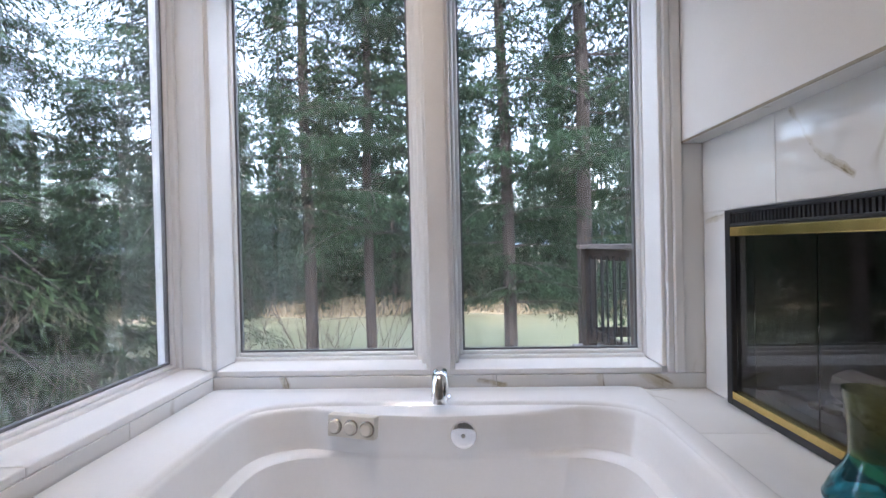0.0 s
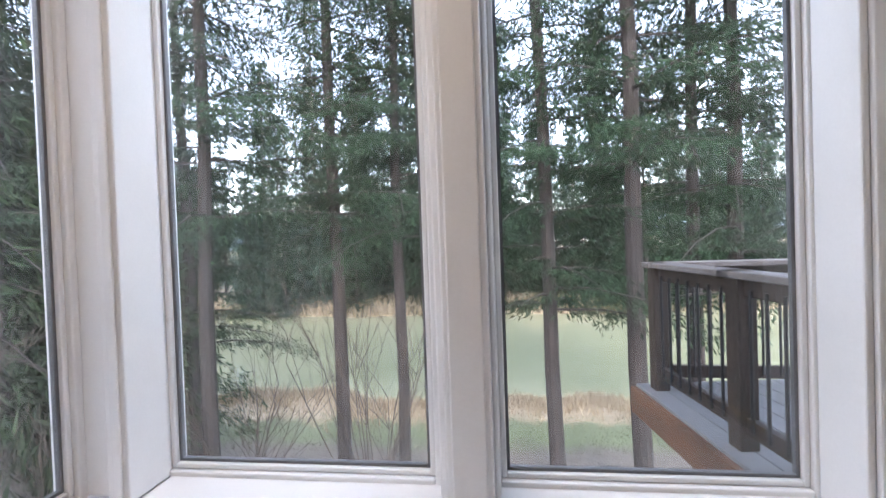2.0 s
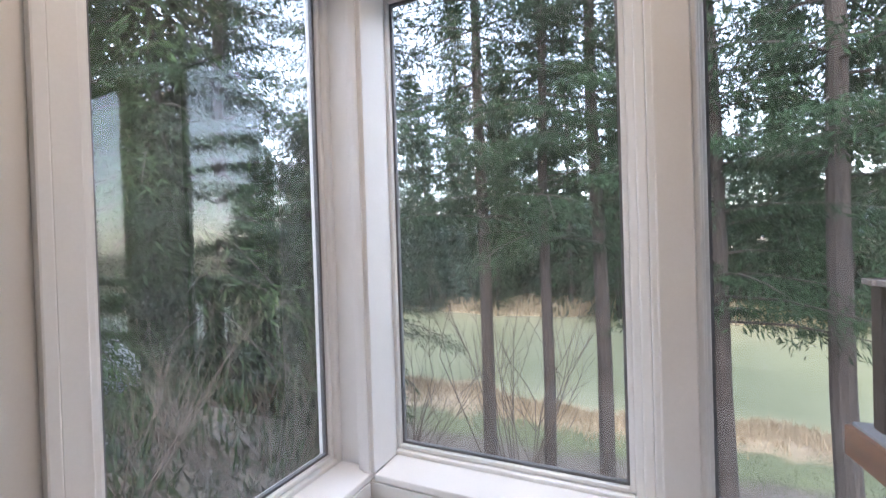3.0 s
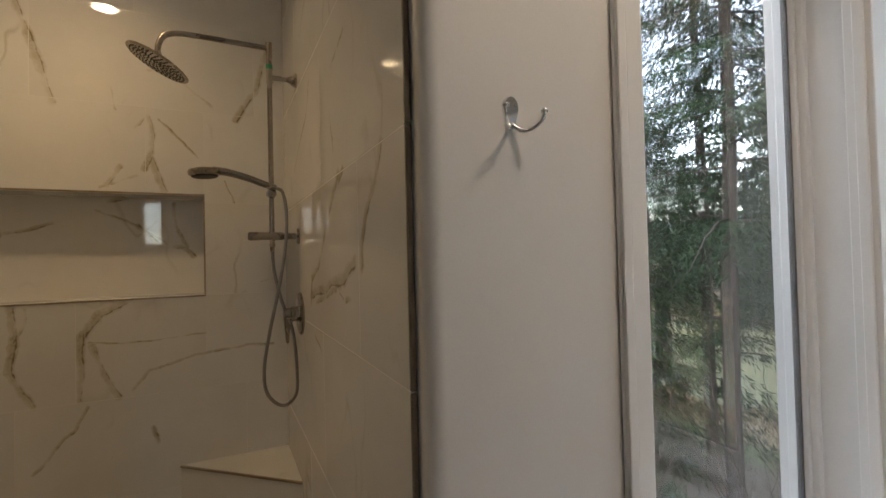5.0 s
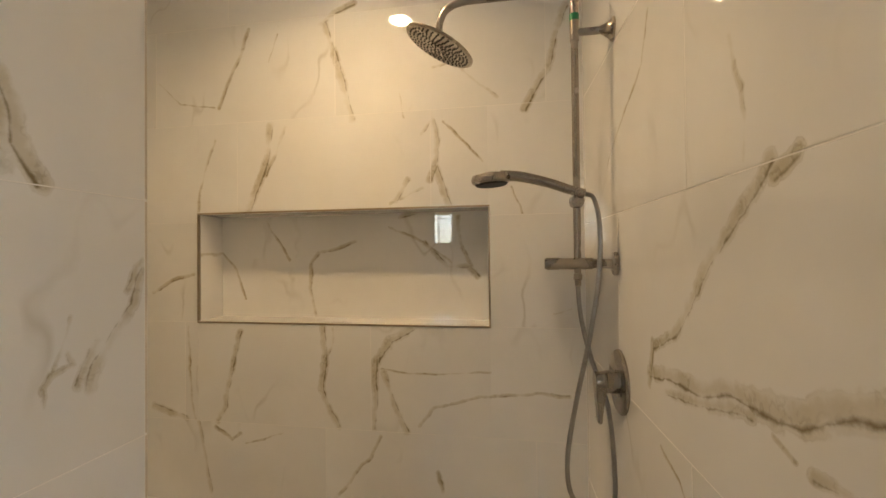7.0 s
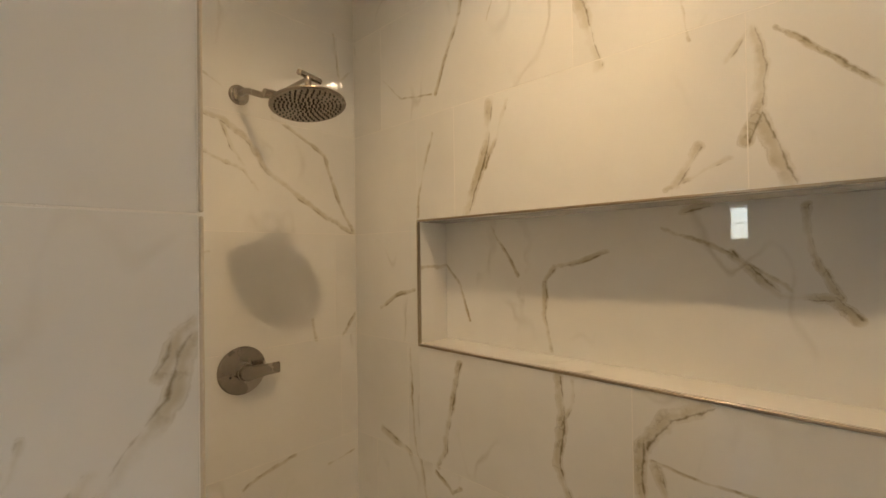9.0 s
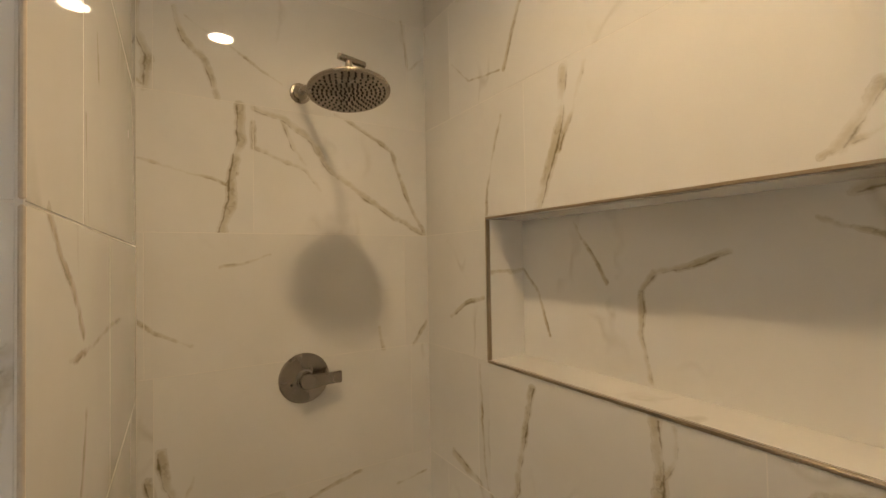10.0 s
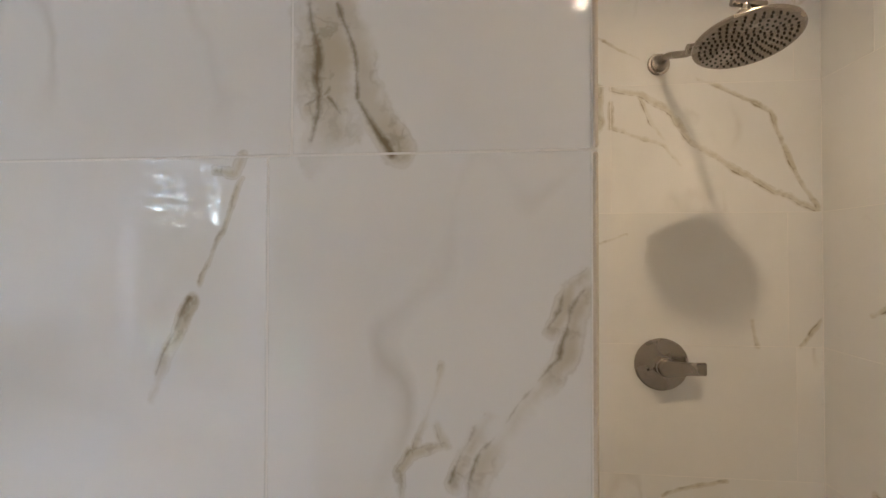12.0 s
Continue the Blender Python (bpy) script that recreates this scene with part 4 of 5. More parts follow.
# ---- shower ----
M_BACK_HIGH = marble("shower_back_marble_high", [r for r in VEINS_BACK if r[2] > 1.45], "y", 0.006, 0.55)
M_BACK_LOW = marble("shower_back_marble_low", [r for r in VEINS_BACK if r[2] <= 1.45], "y", 0.006, 0.55)
M_END_HIGH = marble("shower_end_marble_high", [r for r in VEINS_END if r[2] > 1.62], "x", 0.006, 0.5)
M_END_LOW = marble("shower_end_marble_low", [r for r in VEINS_END if r[2] <= 1.62], "x", 0.006, 0.5)
M_RIGHT = marble("shower_side_marble", VEINS_RIGHT, "x", 0.006, 0.5)
M_FRONT = marble("shower_front_marble", VEINS_FRONT, "x", 0.006, 0.4)
M_NIB = marble("partition_marble", VEINS_NIB, "y", 0.006, 0.6, 9.0)
M_NICHE = marble("niche_marble", VEINS_NICHE, "y", 0.006, 0.5, 5.0)
TILE_MESHES = {}


def tile_object(parent, mat, axis, fixed, facing, u0, u1, v0, v1):
    """One tile, 8 mm thick, whose face lies at fixed on the wall's axis and looks to facing."""
    du, dv, t = u1 - u0, v1 - v0, 0.0095
    key = (mat.name, axis, facing, round(du, 4), round(dv, 4))
    if key not in TILE_MESHES:
        bm = bmesh.new()
        if axis == "x":
            box(bm, -t if facing > 0 else 0, 0 if facing > 0 else t, -du / 2, du / 2, -dv / 2, dv / 2, 0.0006, 1)
        else:
            box(bm, -du / 2, du / 2, -t if facing > 0 else 0, 0 if facing > 0 else t, -dv / 2, dv / 2, 0.0006, 1)
        TILE_MESHES[key] = mesh_of("tile", bm, mat)
    ob = new("tile", TILE_MESHES[key])
    ob.parent = parent
    tip = TILE_RNG.uniform(-0.03, 0.03)
    tip2 = TILE_RNG.uniform(-0.03, 0.03)
    u, v = (u0 + u1) / 2, (v0 + v1) / 2
    ob.matrix_world = pose(fixed, u, v, 0, tip, tip2) if axis == "x" else pose(u, fixed, v, tip, 0, tip2)
    return ob


TILE_RNG = random.Random(11)
GAP = 0.0020
SKEW = 2.78


def tile_wall(parent, mat, axis, fixed, facing, u0, u1, rows, starts, length=0.822, hole=None):
    """Rows of tiles between u0 and u1; starts: where one upright joint of each row stands; mat: one material, or (low, height, high)."""
    choice = mat
    for k, (v0, v1) in enumerate(zip(rows, rows[1:])):
        if isinstance(choice, tuple):
            mat = choice[0] if v0 < choice[1] - 0.01 else choice[2]
        s = starts[k % len(starts)]
        s -= math.ceil((s - u0) / length) * length
        while s < u1 - 0.004:
            a, b = max(s, u0) + GAP / 2, min(s + length, u1) - GAP / 2
            s += length
            if b - a < 0.006:
                continue
            c, d = v0 + GAP / 2, v1 - GAP / 2
            if hole and a < hole[1] and b > hole[0] and c < hole[3] and d > hole[2]:
                h0, h1, h2, h3 = hole
                pieces = []
                if c < h2 - 0.003:
                    pieces.append((max(a, h0), min(b, h1), c, h2))
                if d > h3 + 0.003:
                    pieces.append((max(a, h0), min(b, h1), h3, d))
                if a < h0 - 0.003:
                    pieces.append((a, h0, c, d))
                if b > h1 + 0.003:
                    pieces.append((h1, b, c, d))
                for q in pieces:
                    tile_object(parent, mat, axis, fixed, facing, *q)
            else:
                tile_object(parent, mat, axis, fixed, facing, a, b, c, d)


ROWS = [0.0, 0.40, 0.815, 1.229, 1.648, 2.06, 2.47, CEIL]
ROWS_F = [0.0, 0.33, 0.755, 1.18, 1.606, 2.03, 2.455, CEIL]
ROWS_R = [0.0, 0.25, 0.70, 1.150, 1.605, 2.06, 2.51, CEIL]
tile_wall(wall_back, (M_BACK_LOW, 1.4, M_BACK_HIGH), "x", BACK, 1, END, RIGHT, ROWS, (-2.680, -2.480, -2.290, -2.780, -2.043, -2.430, -2.080), hole=(NY0, NY1, NZ0, NZ1))
tile_wall(wall_end, (M_END_LOW, 1.6, M_END_HIGH), "y", END, 1, BACK + 0.0005, NIB, ROWS, (-1.957, -1.757, -1.657, -2.457, -1.925, -1.657, -2.057))
tile_wall(wall_right, M_RIGHT, "y", RIGHT, -1, BACK + 0.0005, -1.013, ROWS_R, (-1.657, -1.957, -1.707, -1.306, -1.707, -1.357, -1.557))
tile_wall(wall_south, M_FRONT, "y", FRONT, 1, NIB + 0.004, SOUTH_END, ROWS_F, (-0.957, -1.313, -0.907, -1.313, -1.336, -0.957, -1.157))
tile_wall(wall_nib, M_NIB, "x", NIB, -1, END + 0.0005, FRONT - 0.004, ROWS_F, (-2.780, -3.080, -2.680, -2.880, -2.630, -2.780, -2.980))
# the side wall stands a little out of square
wall_right.matrix_world = Matrix.Translation((-0.992, RIGHT, 0)) @ pose(0, 0, 0, 0, 0, SKEW) @ Matrix.Translation((0.992, -RIGHT, 0))


def side_y(x):
    return RIGHT + math.tan(radians(SKEW)) * (x + 0.992)


# lining of the niche
part("niche_back", box(bmesh.new(), BACK - ND - 0.012, BACK - ND, NY0, NY1, NZ0, NZ1), M_NICHE, wall_back)
for a in ((NY0, NY1, NZ0 - 0.006, NZ0 + 0.004), (NY0, NY1, NZ1 - 0.004, NZ1 + 0.006), (NY0 - 0.006, NY0 + 0.004, NZ0 + 0.0042, NZ1 - 0.0042), (NY1 - 0.004, NY1 + 0.006, NZ0 + 0.0042, NZ1 - 0.0042)):
    part("niche_lining", box(bmesh.new(), BACK - ND + 0.0005, BACK - 0.0115, *a), M_NICHE, wall_back)
e = 0.004
for a in ((NY0 - e, NY1 + e, NZ0 - e, NZ0 + 0.003), (NY0 - e, NY1 + e, NZ1 - 0.003, NZ1 + e), (NY0 - e, NY0 + 0.0035, NZ0 + 0.004, NZ1 - 0.004), (NY1 - 0.003, NY1 + e, NZ0 + 0.004, NZ1 - 0.004)):
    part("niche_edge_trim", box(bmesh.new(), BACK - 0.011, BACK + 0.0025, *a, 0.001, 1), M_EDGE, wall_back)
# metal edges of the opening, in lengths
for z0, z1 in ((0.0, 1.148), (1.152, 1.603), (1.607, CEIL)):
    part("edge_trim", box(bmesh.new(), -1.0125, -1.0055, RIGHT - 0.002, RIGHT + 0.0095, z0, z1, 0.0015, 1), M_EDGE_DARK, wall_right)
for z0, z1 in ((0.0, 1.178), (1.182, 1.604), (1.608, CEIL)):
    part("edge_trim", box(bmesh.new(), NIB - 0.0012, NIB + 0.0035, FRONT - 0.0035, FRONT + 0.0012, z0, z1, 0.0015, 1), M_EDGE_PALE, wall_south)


def corner_seat(name, corner, a, b, top):
    """A tiled triangular seat in a corner, with a metal nosing."""
    seat = tagged(new(name), "marble-tiled triangular corner seat in the shower", "shower seat", kind="structure")
    bm = bmesh.new()
    pts = [Vector((*corner, 0)), Vector((*a, 0)), Vector((*b, 0))]
    for z0, z1 in ((0.0, top - 0.010),):
        lo, hi = [bm.verts.new(p + Vector((0, 0, z0))) for p in pts], [bm.verts.new(p + Vector((0, 0, z1))) for p in pts]
        for i in range(3):
            bm.faces.new((lo[i], lo[(i + 1) % 3], hi[(i + 1) % 3], hi[i]))
        bm.faces.new(lo)
        bm.faces.new(hi)
    bmesh.ops.recalc_face_normals(bm, faces=bm.faces)
    part("body", bm, M_NICHE, seat)
    bm = bmesh.new()
    lo, hi = [bm.verts.new(p + Vector((0, 0, top - 0.0095))) for p in pts], [bm.verts.new(p + Vector((0, 0, top))) for p in pts]
    for i in range(3):
        bm.faces.new((lo[i], lo[(i + 1) % 3], hi[(i + 1) % 3], hi[i]))
    bm.faces.new(lo)
    bm.faces.new(hi)
    bmesh.ops.recalc_face_normals(bm, faces=bm.faces)
    part("seat_tile", bm, M_NICHE, seat)
    bm = bmesh.new()
    tube(bm, [pts[1] + Vector((0, 0, top - 0.005)), pts[2] + Vector((0, 0, top - 0.005))], 0.006, 8)
    part("nosing", bm, M_EDGE, seat, "dark metal nosing")
    return seat


corner_seat("corner_seat", (BACK, side_y(BACK)), (BACK, -1.925), (-2.162, side_y(-2.162)), 0.487)
corner_seat("corner_seat", (BACK, END), (BACK, -2.98), (-2.107, END), 0.475)

# ceiling lights: a small recessed one over the shower; the wide flush one over the tub is an added fill, out of view
for k, (lx, ly), lens, what in [(1.0, SHOWER_LAMP, M_LENS, "round white recessed ceiling downlight, switched on")] + [(3.3, at, M_FILL_LENS, "added wide flat round white fill light on the unseen ceiling above the tub") for at in ROOM_FILLS]:
    lamp = thing("ceiling_light", what, "ceiling light", at=(lx, ly, CEIL))
    part("trim_ring", lathe(bmesh.new(), [(0.060 * k, -0.006), (0.062 * k, -0.010), (0.080 * k if k == 1 else 0.066 * k, -0.006), (0.082 * k if k == 1 else 0.067 * k, 0.0), (0.060 * k, 0.0), (0.060 * k, -0.006)], steps=36), M_TRIM, lamp, "white trim ring", True)
    part("lens", lathe(bmesh.new(), [(0.0, -0.004), (0.058 * k, -0.004), (0.058 * k, 0.0), (0.0, 0.0)], steps=36), lens, lamp, "glowing lens")


def shower_head(parent, centre, normal, radius=0.105):
    """A thin round rain head: a disc with rows of dark nozzles; normal is the way it sprays."""
    z = Vector(normal).normalized()
    m = Matrix.Translation(centre) @ (-z).to_track_quat("Z", "Y").to_matrix().to_4x4()
    head = part("head", lathe(bmesh.new(), [(0.0, -0.004), (radius - 0.004, -0.004), (radius, -0.001), (radius, 0.003), (radius - 0.006, 0.006), (0.03, 0.010), (0.022, 0.022), (0.0, 0.022)], m, 56), M_NICKEL, parent, "thin round brushed rain head", True)
    bm = bmesh.new()
    for ring in range(1, 9):
        r = radius * 0.90 * ring / 8.4
        count = 4 + ring * 4 - (ring % 2)
        for i in range(count):
            a = 2 * math.pi * i / count + 0.35 * ring
            lathe_at = m @ Matrix.Translation((r * math.cos(a), r * math.sin(a), -0.004)) @ pose(0, 0, 0, 180)
            bmesh.ops.create_cone(bm, cap_ends=True, segments=7, radius1=0.0033, radius2=0.0024, depth=0.005, matrix=lathe_at)
    tagged(part("nozzle_field", bm, M_RUBBER, head, "black rubber nozzles"), kind="stuff")
    return head


# shower column on the side wall
BX, BY = -2.137, -1.558
SIDE = side_y(BX)
col = thing("shower_column", "brushed nickel shower column with rain head and hand shower", "shower", at=(BX, SIDE, 1.0))
CI = Matrix.Translation(-Vector(col.location))


def col_part(name, bm, mat, label="", parent=None, smooth=True):
    bm.transform(CI)
    return part(name, bm, mat, parent or col, label, smooth)


col_part("riser", tube(bmesh.new(), [(BX, BY, 1.45), (BX, BY, 2.10)], 0.0098, 20), M_NICKEL)
col_part("upper_sleeve", tube(bmesh.new(), [(BX, BY, 2.075), (BX, BY, 2.235)], 0.0122, 20), M_NICKEL)
col_part("sticker", lathe(bmesh.new(), [(0.0123, -0.009), (0.0127, -0.009), (0.0127, 0.009), (0.0123, 0.009)], pose(BX, BY, 2.138), 20), M_GREEN, "small green sticker")
arm = [(BX, BY, 2.213), (BX, -1.780, 2.216), (BX, -1.865, 2.214), (BX, -1.910, 2.196), (BX, -1.927, 2.160), (BX, -1.929, 2.128)]
col_part("arm", tube(bmesh.new(), smooth_line(arm, 7), 0.0098, 18), M_NICKEL)
col_part("ball_joint", lathe(bmesh.new(), [(0.0, -0.02), (0.012, -0.018), (0.014, -0.008), (0.012, 0.004), (0.011, 0.02), (0.0, 0.02)], pose(BX, -1.929, 2.118)), M_NICKEL)
shower_head(col, Vector((BX, -1.929, 2.094)) - Vector(col.location), (0.0, -0.46, -0.89))
for z, tip in ((2.098, -1.570), (1.473, -1.644)):
    bm = bmesh.new()
    if z > 2:
        lathe(bm, [(0.0, 0.0), (0.030, 0.0), (0.031, 0.006), (0.024, 0.010), (0.016, 0.022), (0.0105, 0.034), (0.0100, 0.100), (0.0, 0.100)], pose(BX, SIDE, z, 90), 28)
    else:
        lathe(bm, [(0.0, 0.0), (0.032, 0.0), (0.033, 0.006), (0.030, 0.010), (0.0125, 0.013), (0.0125, 0.06), (0.0155, 0.062), (0.0155, 0.148), (0.0165, 0.150), (0.0165, 0.180), (0.013, 0.187), (0.0, 0.187)], pose(BX, SIDE, z, 90), 28)
    col_part("wall_bracket", bm, M_NICKEL)
col_part("hose_nut", lathe(bmesh.new(), [(0.0, 0.0), (0.009, 0.0), (0.0095, 0.018), (0.0125, 0.019), (0.0125, 0.034), (0.009, 0.036), (0.009, 0.05), (0.0, 0.05)], pose(BX, BY, 1.412), 6), M_NICKEL, smooth=False)
# slider with the hand shower
slider = bmesh.new()
lathe(slider, [(0.0, -0.028), (0.017, -0.026), (0.020, 0.0), (0.017, 0.026), (0.0, 0.028)], pose(BX, BY, 1.640, 0, 90, 0), 20)
sl = col_part("slider", slider, M_NICKEL)
grip = smooth_line([(BX + 0.034, -1.542, 1.657), (BX + 0.034, -1.580, 1.668), (BX + 0.034, -1.640, 1.690), (BX + 0.034, -1.710, 1.708), (BX + 0.034, -1.760, 1.712)], 5)
hand = col_part("hand_shower_grip", tube(bmesh.new(), grip, 0.0115, 16, 0.015), M_NICKEL, "brushed hand shower")
face = bmesh.new()
lathe(face, [(0.0, -0.014), (0.044, -0.014), (0.052, -0.009), (0.054, 0.000), (0.050, 0.009), (0.030, 0.015), (0.0, 0.017)], pose(BX + 0.034, -1.785, 1.704, 4, 0, 0), 40)
col_part("hand_shower_head", face, M_NICKEL, "round hand shower head")
face = bmesh.new()
lathe(face, [(0.0, -0.018), (0.040, -0.018), (0.044, -0.0145), (0.0, -0.0145)], pose(BX + 0.034, -1.785, 1.704, 4, 0, 0), 32)
col_part("spray_face", face, M_RUBBER, "dark spray face")


def hose():
    pts = smooth_line([(BX, BY, 1.412), (BX + 0.004, -1.552, 1.33), (BX + 0.012, -1.528, 1.22), (BX + 0.02, -1.490, 1.10), (BX + 0.028, -1.478, 0.95), (BX + 0.034, -1.484, 0.855), (BX + 0.038, -1.532, 0.822),
                       (BX + 0.042, -1.586, 0.875), (BX + 0.044, -1.596, 0.97), (BX + 0.046, -1.574, 1.11), (BX + 0.048, -1.540, 1.27), (BX + 0.048, -1.514, 1.43), (BX + 0.046, -1.508, 1.56), (BX + 0.040, -1.520, 1.64), (BX + 0.034, -1.544, 1.657)], 26)
    bm = bmesh.new()
    rings, side = [], None
    for i, p in enumerate(pts):
        d = (pts[min(i + 1, len(pts) - 1)] - pts[max(i - 1, 0)]).normalized()
        side = d.orthogonal().normalized() if side is None else (side - d * side.dot(d)).normalized()
        up = d.cross(side)
        r = 0.0068 if i % 2 else 0.0058
        rings.append([bm.verts.new(p + r * (math.cos(a) * side + math.sin(a) * up)) for a in (2 * math.pi * k / 10 for k in range(10))])
    for a, b in zip(rings, rings[1:]):
        for k in range(10):
            bm.faces.new((a[k], a[(k + 1) % 10], b[(k + 1) % 10], b[k]))
    return bm


col_part("hose", hose(), M_HOSE, "ribbed steel hose")


def valve(name, m, lever):
    """A round mixer plate with a hub and a flat lever; m: x to the right, y up, z out of the wall."""
    v = thing(name, "round brushed nickel shower mixer with a flat lever", "shower valve", "shower mixers")
    v.matrix_world = m
    part("plate", lathe(bmesh.new(), [(0.0, 0.0), (0.083, 0.0), (0.083, 0.004), (0.079, 0.009), (0.030, 0.012), (0.0, 0.012)], steps=56), M_NICKEL, v, smooth=True)
    hub = part("hub", lathe(bmesh.new(), [(0.030, 0.011), (0.030, 0.038), (0.027, 0.041), (0.026, 0.062), (0.024, 0.066), (0.0, 0.066)], steps=36), M_NICKEL, v, smooth=True)
    bm = bmesh.new()
    rows = ((0.0, 0.024, 0.026), (0.03, 0.023, 0.025), (0.06, 0.019, 0.018), (0.09, 0.019, 0.013), (0.112, 0.020, 0.011))
    rings = []
    for x, half, thick in rows:
        rings.append([bm.verts.new((x, y, 0.052 + z)) for y, z in ((-half, -thick / 2), (half, -thick / 2), (half, thick / 2), (-half, thick / 2))])
    for a, b in zip(rings, rings[1:]):
        for k in range(4):
            bm.faces.new((a[k], a[(k + 1) % 4], b[(k + 1) % 4], b[k]))
    bm.faces.new(rings[0][::-1])
    bm.faces.new(rings[-1])
    bmesh.ops.recalc_face_normals(bm, faces=bm.faces)
    bmesh.ops.bevel(bm, geom=bm.edges[:], offset=0.003, segments=2, affect="EDGES")
    bm.transform(pose(0, 0, 0, 0, 0, lever))
    part("lever", bm, M_NICKEL, v, smooth=True)
    for a in (200, 330):
        part("screw", lathe(bmesh.new(), [(0.0, 0.0125), (0.004, 0.012), (0.005, 0.008)], pose(0.046 * math.cos(radians(a)), 0.046 * math.sin(radians(a)), 0), 10), M_RUBBER, v)
    return v


OUT_END = Matrix(((-1, 0, 0, 0), (0, 0, 1, 0), (0, 1, 0, 0), (0, 0, 0, 1)))
valve("shower_valve", Matrix.Translation((-2.077, END, 1.166)) @ OUT_END, 0)
OUT_SIDE = Matrix(((1, 0, 0, 0), (0, 0, -1, 0), (0, 1, 0, 0), (0, 0, 0, 1)))
valve("shower_valve", Matrix.Translation((-2.119, side_y(-2.119), 1.166)) @ pose(0, 0, 0, 0, 0, SKEW) @ OUT_SIDE, -100)

# second rain head, on the end wall
wh = thing("wall_shower_head", "round brushed nickel rain head on a jointed wall arm", "shower", at=(-2.073, END, 2.124))


def wh_part(name, bm, mat=None, label=""):
    return part(name, bm, mat or M_NICKEL, wh, label, True)


wh_part("flange", lathe(bmesh.new(), [(0.0, 0.0), (0.034, 0.0), (0.035, 0.004), (0.033, 0.007), (0.026, 0.008), (0.024, 0.015), (0.016, 0.018), (0.012, 0.022), (0.0, 0.022)], pose(0, 0, 0, -90), 32))
wh_part("stub_pipe", tube(bmesh.new(), smooth_line([(0, 0.015, 0), (0, 0.07, -0.004), (-0.02, 0.14, -0.030), (-0.03, 0.18, -0.038)], 6), 0.0105, 16))
wh_part("elbow", lathe(bmesh.new(), [(0, -0.025), (0.014, -0.024), (0.016, 0.0), (0.014, 0.024), (0, 0.025)], pose(-0.03, 0.185, -0.038, 0, 90, 0), 20))
wh_part("swing_arm", tube(bmesh.new(), [(-0.045, 0.185, -0.036), (-0.045, 0.41, -0.040)], 0.006, 14))
wh_part("top_joint", lathe(bmesh.new(), [(0, -0.038), (0.008, -0.037), (0.009, -0.033), (0.009, 0.033), (0.008, 0.037), (0, 0.038)], pose(-0.030, 0.425, -0.050, 0, 82, 0), 20))
wh_part("neck", lathe(bmesh.new(), [(0, 0.0), (0.008, 0.0), (0.010, -0.012), (0.008, -0.03), (0.009, -0.07), (0, -0.07)], pose(-0.018, 0.437, -0.058), 20))
shower_head(wh, (-0.018, 0.437, -0.138), (0.0, 0.174, -0.985))

# robe hook on the painted end of the west wall
hook = thing("robe_hook", "polished chrome double robe hook on a white wall", "hook", at=(WW, -1.228, 1.625))


def hook_plate():
    bm = bmesh.new()
    outline = []
    for i in range(40):
        a = 2 * math.pi * i / 40
        s = math.sin(a)
        outline.append((0.0165 * math.cos(a) * (1.0 if s > 0 else 1.0 - 0.42 * abs(s)), 0.008 + (0.021 if s > 0 else 0.040) * s))
    lo = [bm.verts.new((0.0005, y, z)) for y, z in outline]
    hi = [bm.verts.new((0.0060, y * 0.86, 0.0 + z * 0.95)) for y, z in outline]
    for i in range(40):
        bm.faces.new((lo[i], lo[(i + 1) % 40], hi[(i + 1) % 40], hi[i]))
    bm.faces.new(lo)
    bm.faces.new(hi)
    bmesh.ops.recalc_face_normals(bm, faces=bm.faces)
    return bm


part("plate", hook_plate(), M_CHROME, hook, smooth=True)
for s in (-1, 1):
    prong = smooth_line([(0.003, 0.003 * s, -0.022), (0.014, 0.015 * s, -0.033), (0.031, 0.027 * s, -0.032), (0.043, 0.036 * s, -0.021), (0.046, 0.039 * s, -0.009)], 5)
    p = part("prong", tube(bmesh.new(), prong, 0.0042, 12, 0.0032), M_CHROME, hook, smooth=True)
    ball = bmesh.new()
    bmesh.ops.create_uvsphere(ball, u_segments=14, v_segments=8, radius=0.0062, matrix=Matrix.Translation((0.046, 0.039 * s, -0.006)))
    part("tip", ball, M_CHROME, p, smooth=True)
for y in (-0.007, 0.008):
    part("screw", lathe(bmesh.new(), [(0.0, 0.0075), (0.003, 0.007), (0.0036, 0.005)], pose(0, y, 0.014, 0, 90, 0), 10), M_NICKEL, hook)


# ---- outside: ground, pond, timber deck ----
GROUND = -4.0
SHORE_N, SHORE_F = 13.4, 31.0


def shore_near(x):
    return SHORE_N + 0.5 * math.sin(x * 0.7) + 0.25 * math.sin(x * 2.1 + 1) - 0.02 * x


def shore_far(x):
    return SHORE_F + 0.7 * math.sin(x * 0.35 + 2) + 0.3 * math.sin(x * 1.3)


def ground_height(x, y):
    n = noise.noise(Vector((x * 0.25, y * 0.25, 3.0))) * 0.16 + noise.noise(Vector((x * 1.3, y * 1.3, 8.0))) * 0.05
    a, b = shore_near(x), shore_far(x)
    inside = min(y - a, b - y)
    if x < -23:
        inside = min(inside, -(-23 - x) * 0.5 + 0.6)
    h = GROUND + n
    if inside > -0.5:
        h -= 0.9 * min(1.0, (inside + 0.5) / 1.2)
    if y > b:
        h += min(4.0, (y - b) * 0.06)
    if x < -2.6 and y < 9:
        h += min(3.1, (-2.6 - x) * 0.85) * min(1.0, max(0.0, (5.8 - y) / 2.5))
    return h


